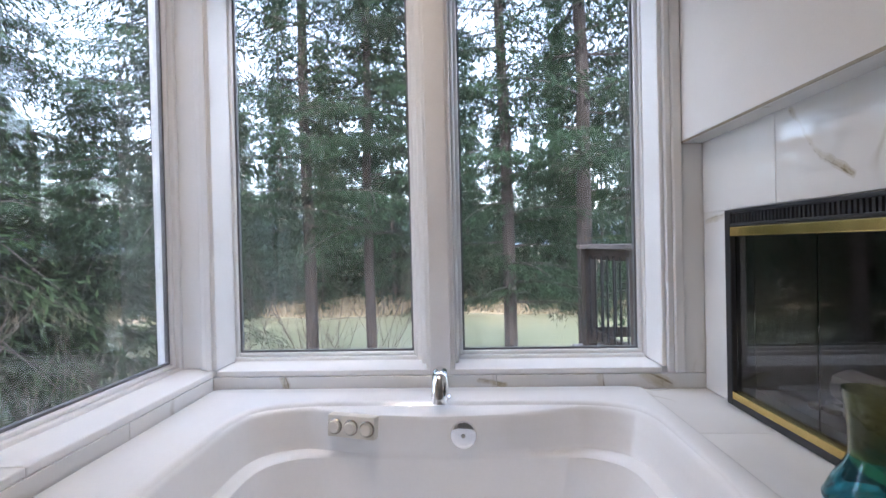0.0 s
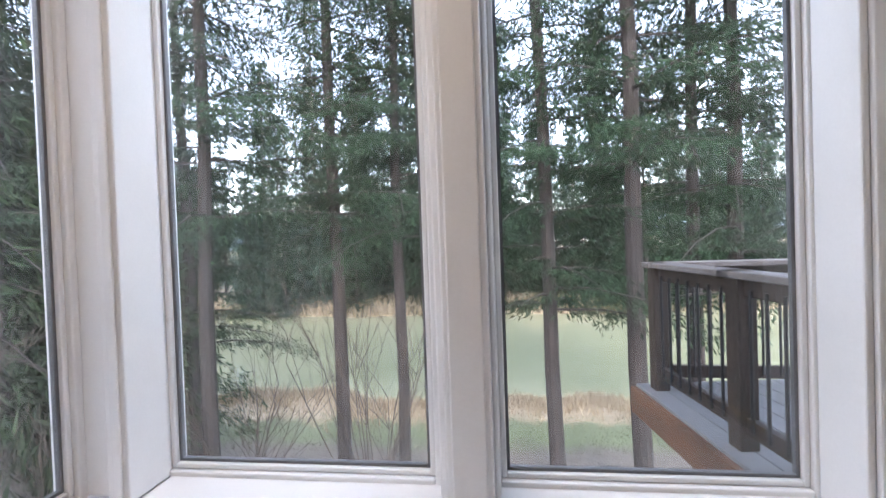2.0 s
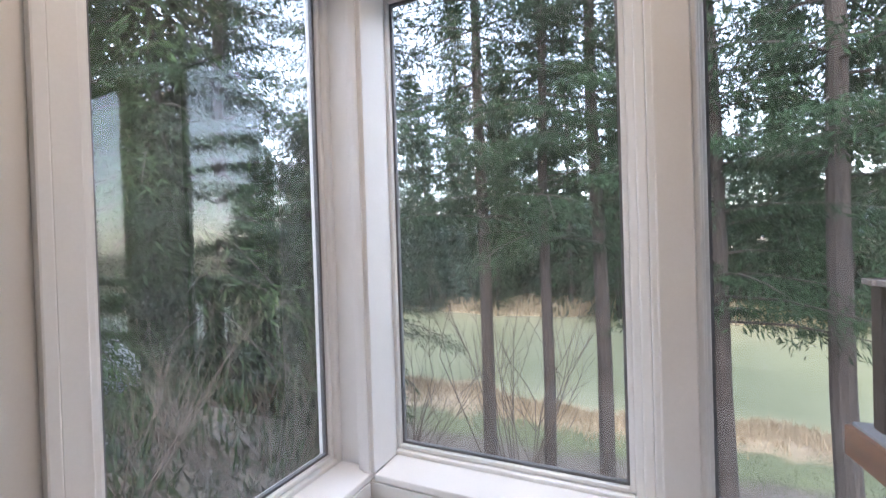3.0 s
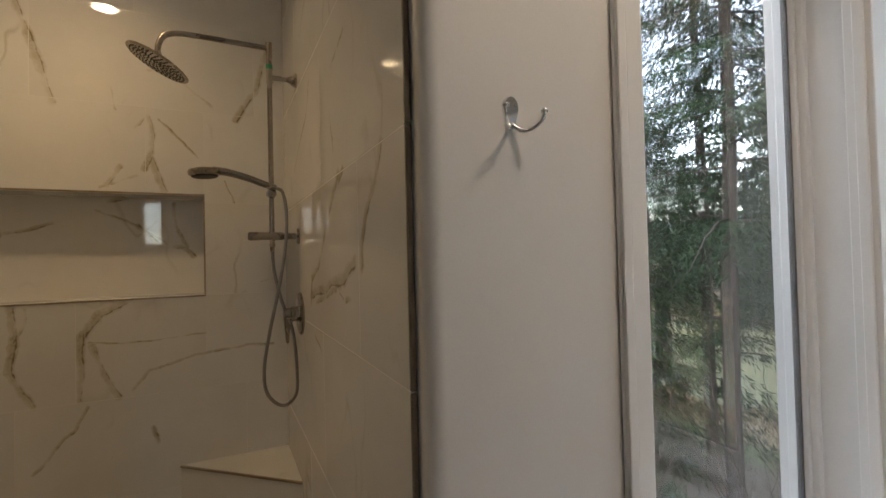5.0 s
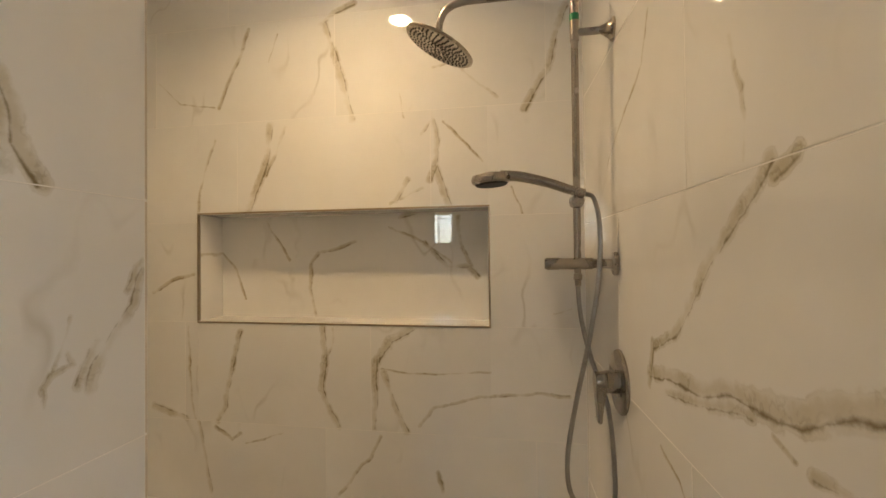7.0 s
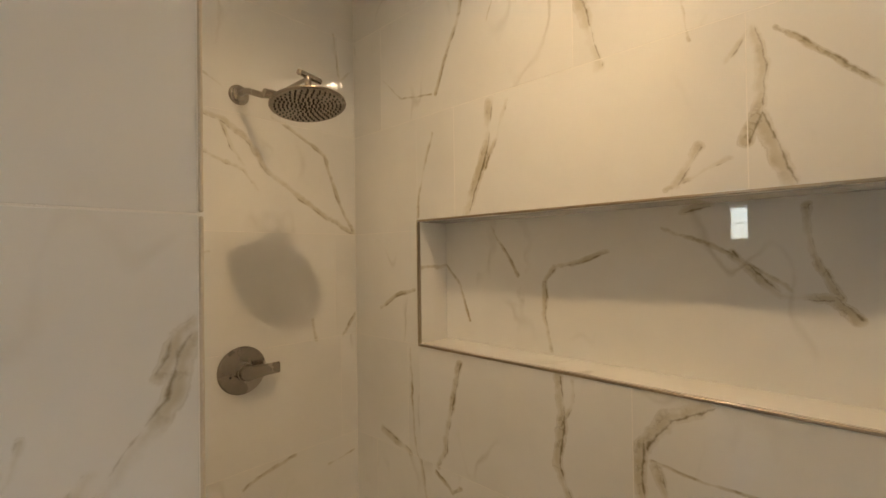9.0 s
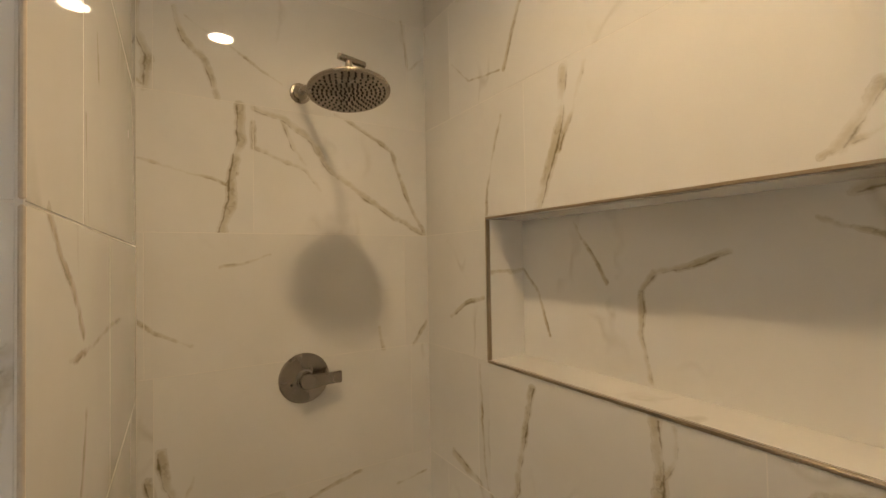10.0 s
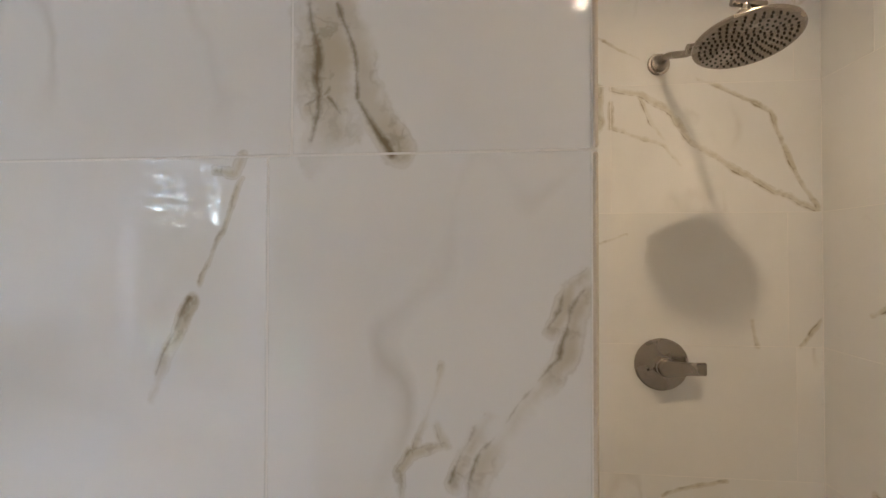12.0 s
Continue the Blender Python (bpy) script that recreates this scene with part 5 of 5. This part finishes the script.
def ground_sheet():
    xs = sorted({*np.round(np.arange(-36, 30.1, 0.5), 3).tolist(), *[s * v for s in (-1, 1) for v in (40, 50, 60, 100, 200, 500, 1500)]})
    ys = sorted({*np.round(np.arange(0.2, 40.1, 0.5), 3).tolist(), 44.0, 50.0, 60.0, 100.0, 250.0, 700.0, 2000.0, -10.0, -40.0, -200.0, -1500.0})
    vs = [(x, y, ground_height(x, y) if y > 0 else GROUND) for y in ys for x in xs]
    w = len(xs)
    fs = [(j * w + i, j * w + i + 1, (j + 1) * w + i + 1, (j + 1) * w + i) for j in range(len(ys) - 1) for i in range(w - 1)]
    me = bpy.data.meshes.new("ground")
    me.from_pydata(vs, [], fs)
    me.materials.append(M_LAND)
    me.shade_smooth()
    return tagged(new("ground", me), kind="structure")


def land_material():
    """Brown litter under the firs, a strip of lawn, straw-coloured banks along the water."""
    m, n, l, b = material("land")
    pos = position(n)
    nz = node(n, "ShaderNodeTexNoise", Scale=0.8, Detail=6.0, Roughness=0.65)
    fine = node(n, "ShaderNodeTexNoise", Scale=14.0, Detail=4.0)
    for t in (nz, fine):
        l.new(pos, t.inputs["Vector"])
    sep = n.new("ShaderNodeSeparateXYZ")
    l.new(pos, sep.inputs[0])
    wob = n.new("ShaderNodeMath")
    wob.operation = "MULTIPLY_ADD"
    wob.inputs[1].default_value = 2.2
    l.new(nz.outputs["Fac"], wob.inputs[0])
    l.new(sep.outputs["Y"], wob.inputs[2])
    bank = n.new("ShaderNodeMapRange")
    bank.inputs["From Min"].default_value, bank.inputs["From Max"].default_value = 12.2, 12.7
    l.new(wob.outputs[0], bank.inputs["Value"])
    g = ramp(n, [(0.3, (0.09, 0.11, 0.05)), (0.7, (0.17, 0.19, 0.095))])
    d = ramp(n, [(0.3, (0.24, 0.175, 0.105)), (0.7, (0.50, 0.40, 0.26))])
    for r in (g, d):
        l.new(fine.outputs["Fac"], r.inputs["Fac"])
    mix = n.new("ShaderNodeMix")
    mix.data_type = "RGBA"
    l.new(bank.outputs[0], mix.inputs["Factor"])
    l.new(g.outputs["Color"], mix.inputs["A"])
    l.new(d.outputs["Color"], mix.inputs["B"])
    near = n.new("ShaderNodeMapRange")
    near.inputs["From Min"].default_value, near.inputs["From Max"].default_value = 11.3, 10.7
    l.new(wob.outputs[0], near.inputs["Value"])
    litter = ramp(n, [(0.3, (0.06, 0.05, 0.038)), (0.7, (0.17, 0.145, 0.115))])
    l.new(fine.outputs["Fac"], litter.inputs["Fac"])
    floor_mix = n.new("ShaderNodeMix")
    floor_mix.data_type = "RGBA"
    l.new(near.outputs[0], floor_mix.inputs["Factor"])
    l.new(mix.outputs["Result"], floor_mix.inputs["A"])
    l.new(litter.outputs["Color"], floor_mix.inputs["B"])
    l.new(floor_mix.outputs["Result"], b.inputs["Base Color"])
    b.inputs["Roughness"].default_value = 0.95
    bp = node(n, "ShaderNodeBump", Strength=1.0, Distance=0.05)
    l.new(fine.outputs["Fac"], bp.inputs["Height"])
    l.new(bp.outputs[0], b.inputs["Normal"])
    return m


M_LAND = land_material()
ground_sheet()
pond = bpy.data.meshes.new("water")
pond.from_pydata([(-55, 12.0, GROUND - 0.22), (42, 12.0, GROUND - 0.22), (42, 32.5, GROUND - 0.22), (-55, 32.5, GROUND - 0.22)], [], [(0, 1, 2, 3)])
pond.materials.append(M_WATER)
tagged(new("water", pond), kind="structure")


def rail_post(x, y, yaw, parent):
    bm = box(bmesh.new(), -0.05, 0.05, -0.05, 0.05, 0.0, 0.885, 0.006)
    bm.transform(pose(x, y, DK, 0, 0, yaw))
    return part("post", bm, M_RAILWOOD, parent, "dark stained timber post")


DK = 0.13
terrace = thing("timber_deck", "raised timber deck with dark stained railing and black balusters", "deck")
A, B = Vector((1.25, 2.12, 0)), Vector((1.45, 0.22, 0))
C = Vector((6.2, 1.96, 0))
posts = [A, A.lerp(B, 0.47), B, A.lerp(C, 0.36), A.lerp(C, 0.72), C]
for p in posts:
    rail_post(p.x, p.y, math.degrees(math.atan2((B - A).y, (B - A).x)), terrace)


def rail_run(a, b, n):
    d = b - a
    yaw = math.degrees(math.atan2(d.y, d.x))
    m = Matrix.Translation(a) @ pose(0, 0, 0, 0, 0, yaw)
    L = d.length
    for name, x0, x1, y0, y1, z0, z1, mat in (("rail_cap", -0.09, L + 0.02, -0.075, 0.075, DK + 0.886, DK + 0.922, M_RAILCAP), ("top_rail", 0.052, L - 0.052, -0.02, 0.02, DK + 0.795, DK + 0.884, M_RAILWOOD), ("bottom_rail", 0.052, L - 0.052, -0.02, 0.02, DK + 0.09, DK + 0.178, M_RAILWOOD)):
        bm = box(bmesh.new(), x0, x1, y0, y1, z0, z1, 0.005)
        bm.transform(m)
        part(name, bm, mat, terrace)
    me = None
    for i in range(n):
        x = 0.06 + (L - 0.12) * (i + 0.5) / n
        if me is None:
            me = mesh_of("baluster", tube(bmesh.new(), [(0, 0, DK + 0.12), (0, 0, DK + 0.83)], 0.009, 8), M_BALUSTER)
        ob = new("baluster", me)
        ob.parent = terrace
        ob.matrix_world = m @ Matrix.Translation((x, -0.03, 0))


rail_run(posts[0], posts[1], 7)
rail_run(posts[1], posts[2], 8)
rail_run(posts[0], posts[3], 15)
rail_run(posts[3], posts[4], 15)
yaw_ab = math.atan2((B - A).y, (B - A).x)
board_dir = (A - B).normalized()
side_dir = Vector((-board_dir.y, board_dir.x, 0)) * -1
for i in range(34):
    p0 = B + side_dir * (-0.045 + 0.145 * i) - board_dir * 0.12
    bm = box(bmesh.new(), 0, (A - B).length + 0.26, -0.07, 0.07, DK - 0.036, DK, 0.004, 1)
    bm.transform(Matrix.Translation(p0) @ pose(0, 0, 0, 0, 0, math.degrees(math.atan2(board_dir.y, board_dir.x))))
    part("board", bm, M_BOARD, terrace)
for off, z0, z1, mat in ((-0.135, DK - 0.21, DK - 0.02, M_JOIST),):
    bm = box(bmesh.new(), -0.1, (A - B).length + 0.14, -0.02, 0.02, z0, z1, 0.004)
    bm.transform(Matrix.Translation(B + side_dir * off) @ pose(0, 0, 0, 0, 0, math.degrees(math.atan2(board_dir.y, board_dir.x))))
    part("rim_joist", bm, mat, terrace, "orange-stained rim beam")
bm = box(bmesh.new(), 0, 5.2, -0.02, 0.02, DK - 0.21, DK - 0.037, 0.004)
bm.transform(Matrix.Translation(A + board_dir * 0.10 + side_dir * -0.15) @ pose(0, 0, 0, 0, 0, math.degrees(math.atan2((C - A).y, (C - A).x))))
part("rim_joist", bm, M_JOIST, terrace)
for p in (A.lerp(B, 0.12) + side_dir * 0.25, A.lerp(B, 0.9) + side_dir * 0.25, C):
    bm = box(bmesh.new(), p.x - 0.07, p.x + 0.07, p.y - 0.07, p.y + 0.07, GROUND - 0.3, DK - 0.037, 0.006)
    part("support_post", bm, M_JOIST, terrace)


brace = bmesh.new()
tube(brace, [A.lerp(B, 0.12) + side_dir * 0.25 + Vector((0, 0, -1.15)), A.lerp(B, 0.48) + side_dir * 0.22 + Vector((0, 0, DK - 0.06))], 0.06, 4)
part("brace", brace, M_JOIST, terrace, "diagonal brown brace")


# ---- trees ----
def kites(base, way, across, length, width):
    """Narrow four-cornered sprigs; all arguments are arrays."""
    tip = base + way * length[:, None]
    midp = base + way * (length * 0.45)[:, None]
    midp[:, 2] -= length * 0.06
    l, r = midp + across * width[:, None], midp - across * width[:, None]
    return np.stack([base, l, tip, r], 1)


def conifer(name, seed, height, clear, reach, limbs, spots, sprays, size, droop=0.5, thick=0.16, top_power=0.75, lean=0.0, hang=0.4):
    """A trunk with limbs, and a crown of drooping sprigs along each limb. Returns the two meshes."""
    g = np.random.default_rng(seed)
    bm = bmesh.new()
    lx, ly = lean * g.uniform(-1, 1), lean * g.uniform(-1, 1)
    trunk = [(lx * (k / 10) ** 2 + 0.03 * math.sin(k * 1.7), ly * (k / 10) ** 2 + 0.03 * math.cos(k * 2.1), -0.3 + (height + 0.3) * k / 10) for k in range(11)]
    tube(bm, trunk, thick, 10, 0.02)
    out = []
    for i in range(limbs):
        # limbs stand in loose whorls
        u = min(0.999, max(0.0, (i // 6 * 6 + 3 + g.normal(0, 1.1)) / limbs))
        z = clear + (height - clear) * u ** 0.9
        az = 2 * math.pi * (i % 6) / 6 + (i // 6) * 0.7 + g.uniform(-0.4, 0.4)
        full = reach * (1 - u) ** top_power * g.uniform(0.55, 1.15) + 0.15
        if g.uniform() < 0.10:
            full *= 0.4
        rise = g.uniform(-0.05, 0.22)
        k = z / height * 10
        cx, cy = lx * (k / 10) ** 2, ly * (k / 10) ** 2
        o = np.array([math.cos(az), math.sin(az), 0.0])
        s = np.linspace(0.0, 1.0, 4)
        line = [(cx + o[0] * full * t, cy + o[1] * full * t, z + full * (rise * t - droop * t * t)) for t in s]
        tube(bm, line, max(0.014, thick * 0.20 * (1 - u)), 4, 0.004)
        n = max(4, int(spots * full / reach))
        t = np.repeat(np.linspace(0.16, 1.0, n), sprays) + g.uniform(-0.03, 0.03, n * sprays)
        base = np.stack([cx + o[0] * full * t, cy + o[1] * full * t, z + full * (rise * t - droop * t * t)], 1)
        side = np.array([-o[1], o[0], 0.0])
        wide = hang * (0.35 + 0.65 * np.sin(np.clip(t, 0, 1) * 2.6))
        # flat fronds on both sides of the limb, with a fringe that hangs from them
        base += side[None] * (wide * g.normal(0, 0.70, n * sprays))[:, None]
        base[:, 2] -= np.abs(g.normal(0, 0.30, n * sprays)) ** 1.4 * wide
        sgn = g.choice([-1.0, 1.0], n * sprays)
        way = o[None] * g.uniform(0.15, 1.0, n * sprays)[:, None] + side[None] * (sgn * g.uniform(0.1, 1.0, n * sprays))[:, None]
        way[:, 2] = -g.uniform(0.05, 1.5, n * sprays)
        way /= np.linalg.norm(way, axis=1)[:, None]
        across = np.cross(way, g.normal(size=(n * sprays, 3)))
        across /= np.linalg.norm(across, axis=1)[:, None]
        length = size * g.uniform(0.5, 1.3, n * sprays) * (1.15 - 0.5 * t)
        out.append(kites(base, way, across, length, length * g.uniform(0.06, 0.12, n * sprays)))
    quads = np.concatenate(out)
    me = bpy.data.meshes.new("crown")
    me.from_pydata(quads.reshape(-1, 3).tolist(), [], np.arange(len(quads) * 4).reshape(-1, 4).tolist())
    bark = mesh_of("trunk", bm, M_BARK, True)
    return bark, me


def plant_tree(name, label, meshes, mat, m, group):
    t = tagged(new(name), label, "tree", group)
    t.matrix_world = m
    bark, crown = meshes
    if not crown.materials:
        crown.materials.append(mat)
    for n, me in (("trunk", bark), ("crown", crown)):
        ob = new(n, me)
        ob.parent = t
    return t


TALL = [conifer("fir", s, h, c, r, n, 26, 19, z, 0.27, th, hang=0.48) for s, h, c, r, n, z, th in ((1, 24, 5.1, 3.0, 144, 0.18, 0.155), (2, 22, 4.7, 3.0, 138, 0.18, 0.14), (3, 25, 2.9, 3.2, 156, 0.18, 0.17))]
FAR = [conifer("fir", s, h, c, r, n, 12, 7, z, 0.45, 0.16, hang=0.6) for s, h, c, r, n, z in ((11, 17, 0.6, 3.0, 130, 0.5), (12, 14, 0.3, 2.8, 120, 0.5), (13, 20, 1.5, 3.2, 140, 0.52))]
SHORT = [conifer("cedar", s, h, 0.1, r, n, 18, 12, 0.22, 0.5, 0.09, hang=0.4) for s, h, r, n in ((21, 6.5, 2.1, 130), (22, 5.0, 1.9, 120))]
rt = random.Random(3)


def away(x, y, k):
    """The place k times as far from the window."""
    return 0.1 + (x - 0.1) * k, -1.2 + (y + 1.2) * k


for i, (x, y, k, s) in enumerate(((-3.0, 7.1, 0, 1.0), (-1.83, 7.2, 1, 0.95), (-0.78, 7.6, 0, 1.05), (1.16, 7.3, 2, 0.95), (2.48, 6.5, 0, 1.12), (-4.9, 5.7, 1, 1.05), (4.6, 7.6, 2, 1.0), (-6.1, 7.0, 2, 0.8), (6.8, 6.6, 1, 1.0), (3.9, 7.8, 1, 1.1), (-7.4, 4.4, 2, 0.9), (-9.6, 6.6, 1, 1.0), (-8.8, 2.2, 2, 0.8))):
    x, y = away(x, y, 1.16)
    plant_tree("fir_tree", "tall dark fir with a bare lower trunk and drooping branches", TALL[k], M_FIR, pose(x, y, ground_height(x, y), rt.uniform(-1, 1), rt.uniform(-1, 1), rt.uniform(0, 360)) @ Matrix.Scale(s * 1.1, 4), "firs before the pond")
for i in range(14):
    x, y = away(-15 + 24 * (i + rt.random()) / 14, 21.5 + 4 * rt.random(), 1.42)
    plant_tree("fir_tree", "tall dark fir standing behind the pond", FAR[i % 3], M_FIR, pose(x, y, ground_height(x, y) - 0.3, 0, 0, rt.uniform(0, 360)) @ Matrix.Scale(rt.uniform(1.05, 1.5), 4), "firs beyond the pond")
for i in range(110):
    x = -34 + 62 * ((i * 0.618) % 1)
    y = 21.6 + 12 * rt.random() ** 1.2 + (2 if -1 < x < 3 else 0)
    x, y = away(x, y, 1.42)
    s = rt.uniform(0.62, 1.0)
    plant_tree("fir_tree", "dense green fir on the far bank of the pond", FAR[i % 3], M_FIR, pose(x, y, ground_height(x, y) - 0.2, 0, 0, rt.uniform(0, 360)) @ Matrix.Scale(s, 4), "firs beyond the pond")
SPRUCE = conifer("spruce", 31, 9, 0.15, 2.0, 120, 12, 7, 0.45, 0.25, 0.1)
for x, y, s in ((-14.2, 32.6, 0.50), (-15.8, 32.3, 0.62), (-17.4, 32.8, 0.56), (-19.0, 32.4, 0.58), (-20.8, 33.0, 0.64), (-12.8, 33.0, 0.46)):
    plant_tree("spruce_tree", "small blue-green spruce at the far water's edge", SPRUCE, M_SPRUCE, pose(x, y, ground_height(x, y) - 0.1, 0, 0, rt.uniform(0, 360)) @ Matrix.Scale(s * 1.45, 4), "spruces at the water")
for i, (x, y, s) in enumerate(((-7.6, 3.2, 0.75), (-8.6, 4.8, 0.9), (-9.8, 2.4, 0.95), (-7.0, 5.6, 0.6), (-10.6, 5.6, 1.1), (-9.2, 0.9, 0.9), (-12.0, 3.8, 1.2), (-6.6, 1.6, 0.55), (-11.0, 8.0, 1.2), (-13.2, 6.4, 1.3), (-8.2, 3.7, 1.5), (-9.6, 5.4, 1.7), (-8.9, 7.2, 0.8), (-10.8, 3.6, 1.9), (-7.2, 6.6, 1.1))):
    x, y = away(x, y, 1.15)
    plant_tree("cedar_tree", "bushy green cedar beside the house", SHORT[i % 2], M_CEDAR, pose(x, y, ground_height(x, y) - 0.1, 0, 0, rt.uniform(0, 360)) @ Matrix.Scale(s * 1.25, 4), "cedars beside the house")
for i in range(16):
    x, y = -16 - 16 * rt.random(), 1 + 22 * rt.random()
    plant_tree("fir_tree", "dense green fir beside the pond", FAR[i % 3], M_FIR, pose(x, y, ground_height(x, y) - 0.1, 0, 0, rt.uniform(0, 360)) @ Matrix.Scale(rt.uniform(0.5, 0.85), 4), "firs beside the pond")


def bare_bush(label, x, y, height, stems, seed, spread=0.5, stem=0.015):
    g = random.Random(seed)
    bm = bmesh.new()

    def twig(p, d, length, r, depth):
        q = p
        pts = [p]
        for k in range(4):
            d = (d + Vector((g.uniform(-0.16, 0.16), g.uniform(-0.16, 0.16), 0.03))).normalized()
            q = q + d * length / 4
            pts.append(q)
        tube(bm, pts, r, 4, r * 0.45)
        if depth:
            for k in range(g.randint(3, 5)):
                a = pts[g.randint(1, 4)]
                twig(a, (d + Vector((g.uniform(-0.7, 0.7), g.uniform(-0.7, 0.7), g.uniform(-0.05, 0.5)))).normalized(), length * g.uniform(0.35, 0.6), r * 0.5, depth - 1)
    for i in range(stems):
        a = g.uniform(0, 2 * math.pi)
        twig(Vector((0.15 * math.cos(a), 0.15 * math.sin(a), -0.1)), Vector((spread * math.cos(a), spread * math.sin(a), 1)).normalized(), height * g.uniform(0.6, 1.0), stem, 2)
    bush = tagged(part("bare_bush", bm, M_TWIG), label, "bush", "bare bushes")
    bush.matrix_world = pose(x, y, ground_height(x, y))
    return bush


bare_bush("leafless grey-brown bush on the lawn before the pond", -2.55, 7.2, 3.9, 13, 1, 0.34, 0.017)
bare_bush("leafless brown bush beside a fir trunk", -5.0, 6.6, 3.4, 13, 2, 0.45)
bare_bush("leafless twiggy bush under the side window", -4.7, 2.9, 2.0, 24, 3, 0.8, 0.008)
bare_bush("leafless twiggy bush under the side window", -5.6, 1.6, 2.0, 24, 4, 0.8, 0.008)
bare_bush("tangle of leafless brambles beside the house", -3.9, 1.9, 1.5, 24, 5, 0.9, 0.008)
bare_bush("leafless brown bush at the far bank", 1.4, 32.4, 3.2, 10, 6, 0.5)
bare_bush("leafless brown bush at the far bank", 5.0, 33.0, 3.6, 10, 7, 0.5)


def blades(name, label, spots, height, width, mat, seed):
    g = np.random.default_rng(seed)
    base = np.array(spots)
    n = len(base)
    a = g.uniform(0, 2 * np.pi, n)
    side = np.stack([np.cos(a), np.sin(a), np.zeros(n)], 1) * (width * g.uniform(0.6, 1.4, n))[:, None]
    tip = base + np.stack([g.normal(0, 0.35, n), g.normal(0, 0.35, n), np.ones(n)], 1) * (height * g.uniform(0.5, 1.3, n))[:, None]
    tris = np.stack([base - side, base + side, tip], 1)
    me = bpy.data.meshes.new(name)
    me.from_pydata(tris.reshape(-1, 3).tolist(), [], np.arange(n * 3).reshape(-1, 3).tolist())
    me.materials.append(mat)
    return tagged(new(name, me), label, "grass", kind="stuff")


rg = random.Random(8)
near_spots, far_spots, lawn_spots, brush_spots = [], [], [], []
for i in range(20000):
    x = rg.uniform(-18, 12)
    y = shore_near(x) - 0.1 - abs(rg.gauss(0, 0.85))
    near_spots.append((x, y, ground_height(x, y) - 0.03))
for i in range(9000):
    x = rg.uniform(-30, 22)
    y = shore_far(x) + 0.1 + abs(rg.gauss(0, 2.0))
    far_spots.append((x, y, ground_height(x, y) - 0.05))
for i in range(12000):
    x, y = rg.uniform(-9, 9), rg.uniform(9.4, 12.0)
    lawn_spots.append((x, y, ground_height(x, y) - 0.02))
for i in range(3600):
    x, y = rg.uniform(-9, -3), rg.uniform(0.3, 6.5)
    brush_spots.append((x, y, ground_height(x, y) - 0.03))
blades("dry_grass", "straw-coloured dead grass along the near bank", near_spots, 0.34, 0.018, M_DRY, 1)
blades("dry_grass", "straw-coloured reeds along the far bank", far_spots, 0.95, 0.04, M_DRY, 2)
blades("lawn", "short green grass", lawn_spots, 0.09, 0.008, M_GRASS, 3)
blades("dry_grass", "brown dead grass and bramble litter beside the house", brush_spots, 0.30, 0.010, M_TWIG, 4)
leaf_spots = [(x + rg.uniform(-0.3, 0.3), y + rg.uniform(-0.3, 0.3), z) for x, y, z in brush_spots for k in range(3)]
blades("undergrowth", "low dark green ferns and leaves beside the house", leaf_spots, 0.26, 0.030, M_CEDAR, 5)



TARP = (-7.9, 2.72)


def tarp_heap(x, y, width, height):
    """A heap under a pale sheet: a faceted mound with creased sides."""
    g = random.Random(17)
    bm = bmesh.new()
    bmesh.ops.create_icosphere(bm, subdivisions=3, radius=1.0)
    for v in bm.verts:
        p = v.co.copy()
        crease = noise.noise(p * 1.7) * 0.22 + noise.noise(p * 4.5) * 0.07
        v.co = Vector((p.x * width * (1 + crease), p.y * width * 0.8 * (1 + crease), max(-0.1, p.z + 0.25) * height * (1 + crease)))
        v.co += 0.012 * Vector((g.uniform(-1, 1), g.uniform(-1, 1), g.uniform(-1, 1)))
    heap = tagged(part("covered_heap", bm, M_TARP), "heap under a pale grey sheet among the trees", "covered heap")
    heap.matrix_world = pose(x, y, ground_height(x, y))
    return heap


tarp_heap(TARP[0], TARP[1], 0.42, 0.75)


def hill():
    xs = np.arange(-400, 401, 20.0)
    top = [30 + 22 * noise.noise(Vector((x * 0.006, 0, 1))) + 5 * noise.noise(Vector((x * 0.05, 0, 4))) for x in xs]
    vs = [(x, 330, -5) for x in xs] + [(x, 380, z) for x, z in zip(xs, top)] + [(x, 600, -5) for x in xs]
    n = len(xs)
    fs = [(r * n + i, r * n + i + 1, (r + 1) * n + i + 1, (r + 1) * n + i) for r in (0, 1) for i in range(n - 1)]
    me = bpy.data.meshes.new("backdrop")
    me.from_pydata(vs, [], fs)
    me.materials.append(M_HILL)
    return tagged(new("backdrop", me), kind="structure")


hill()
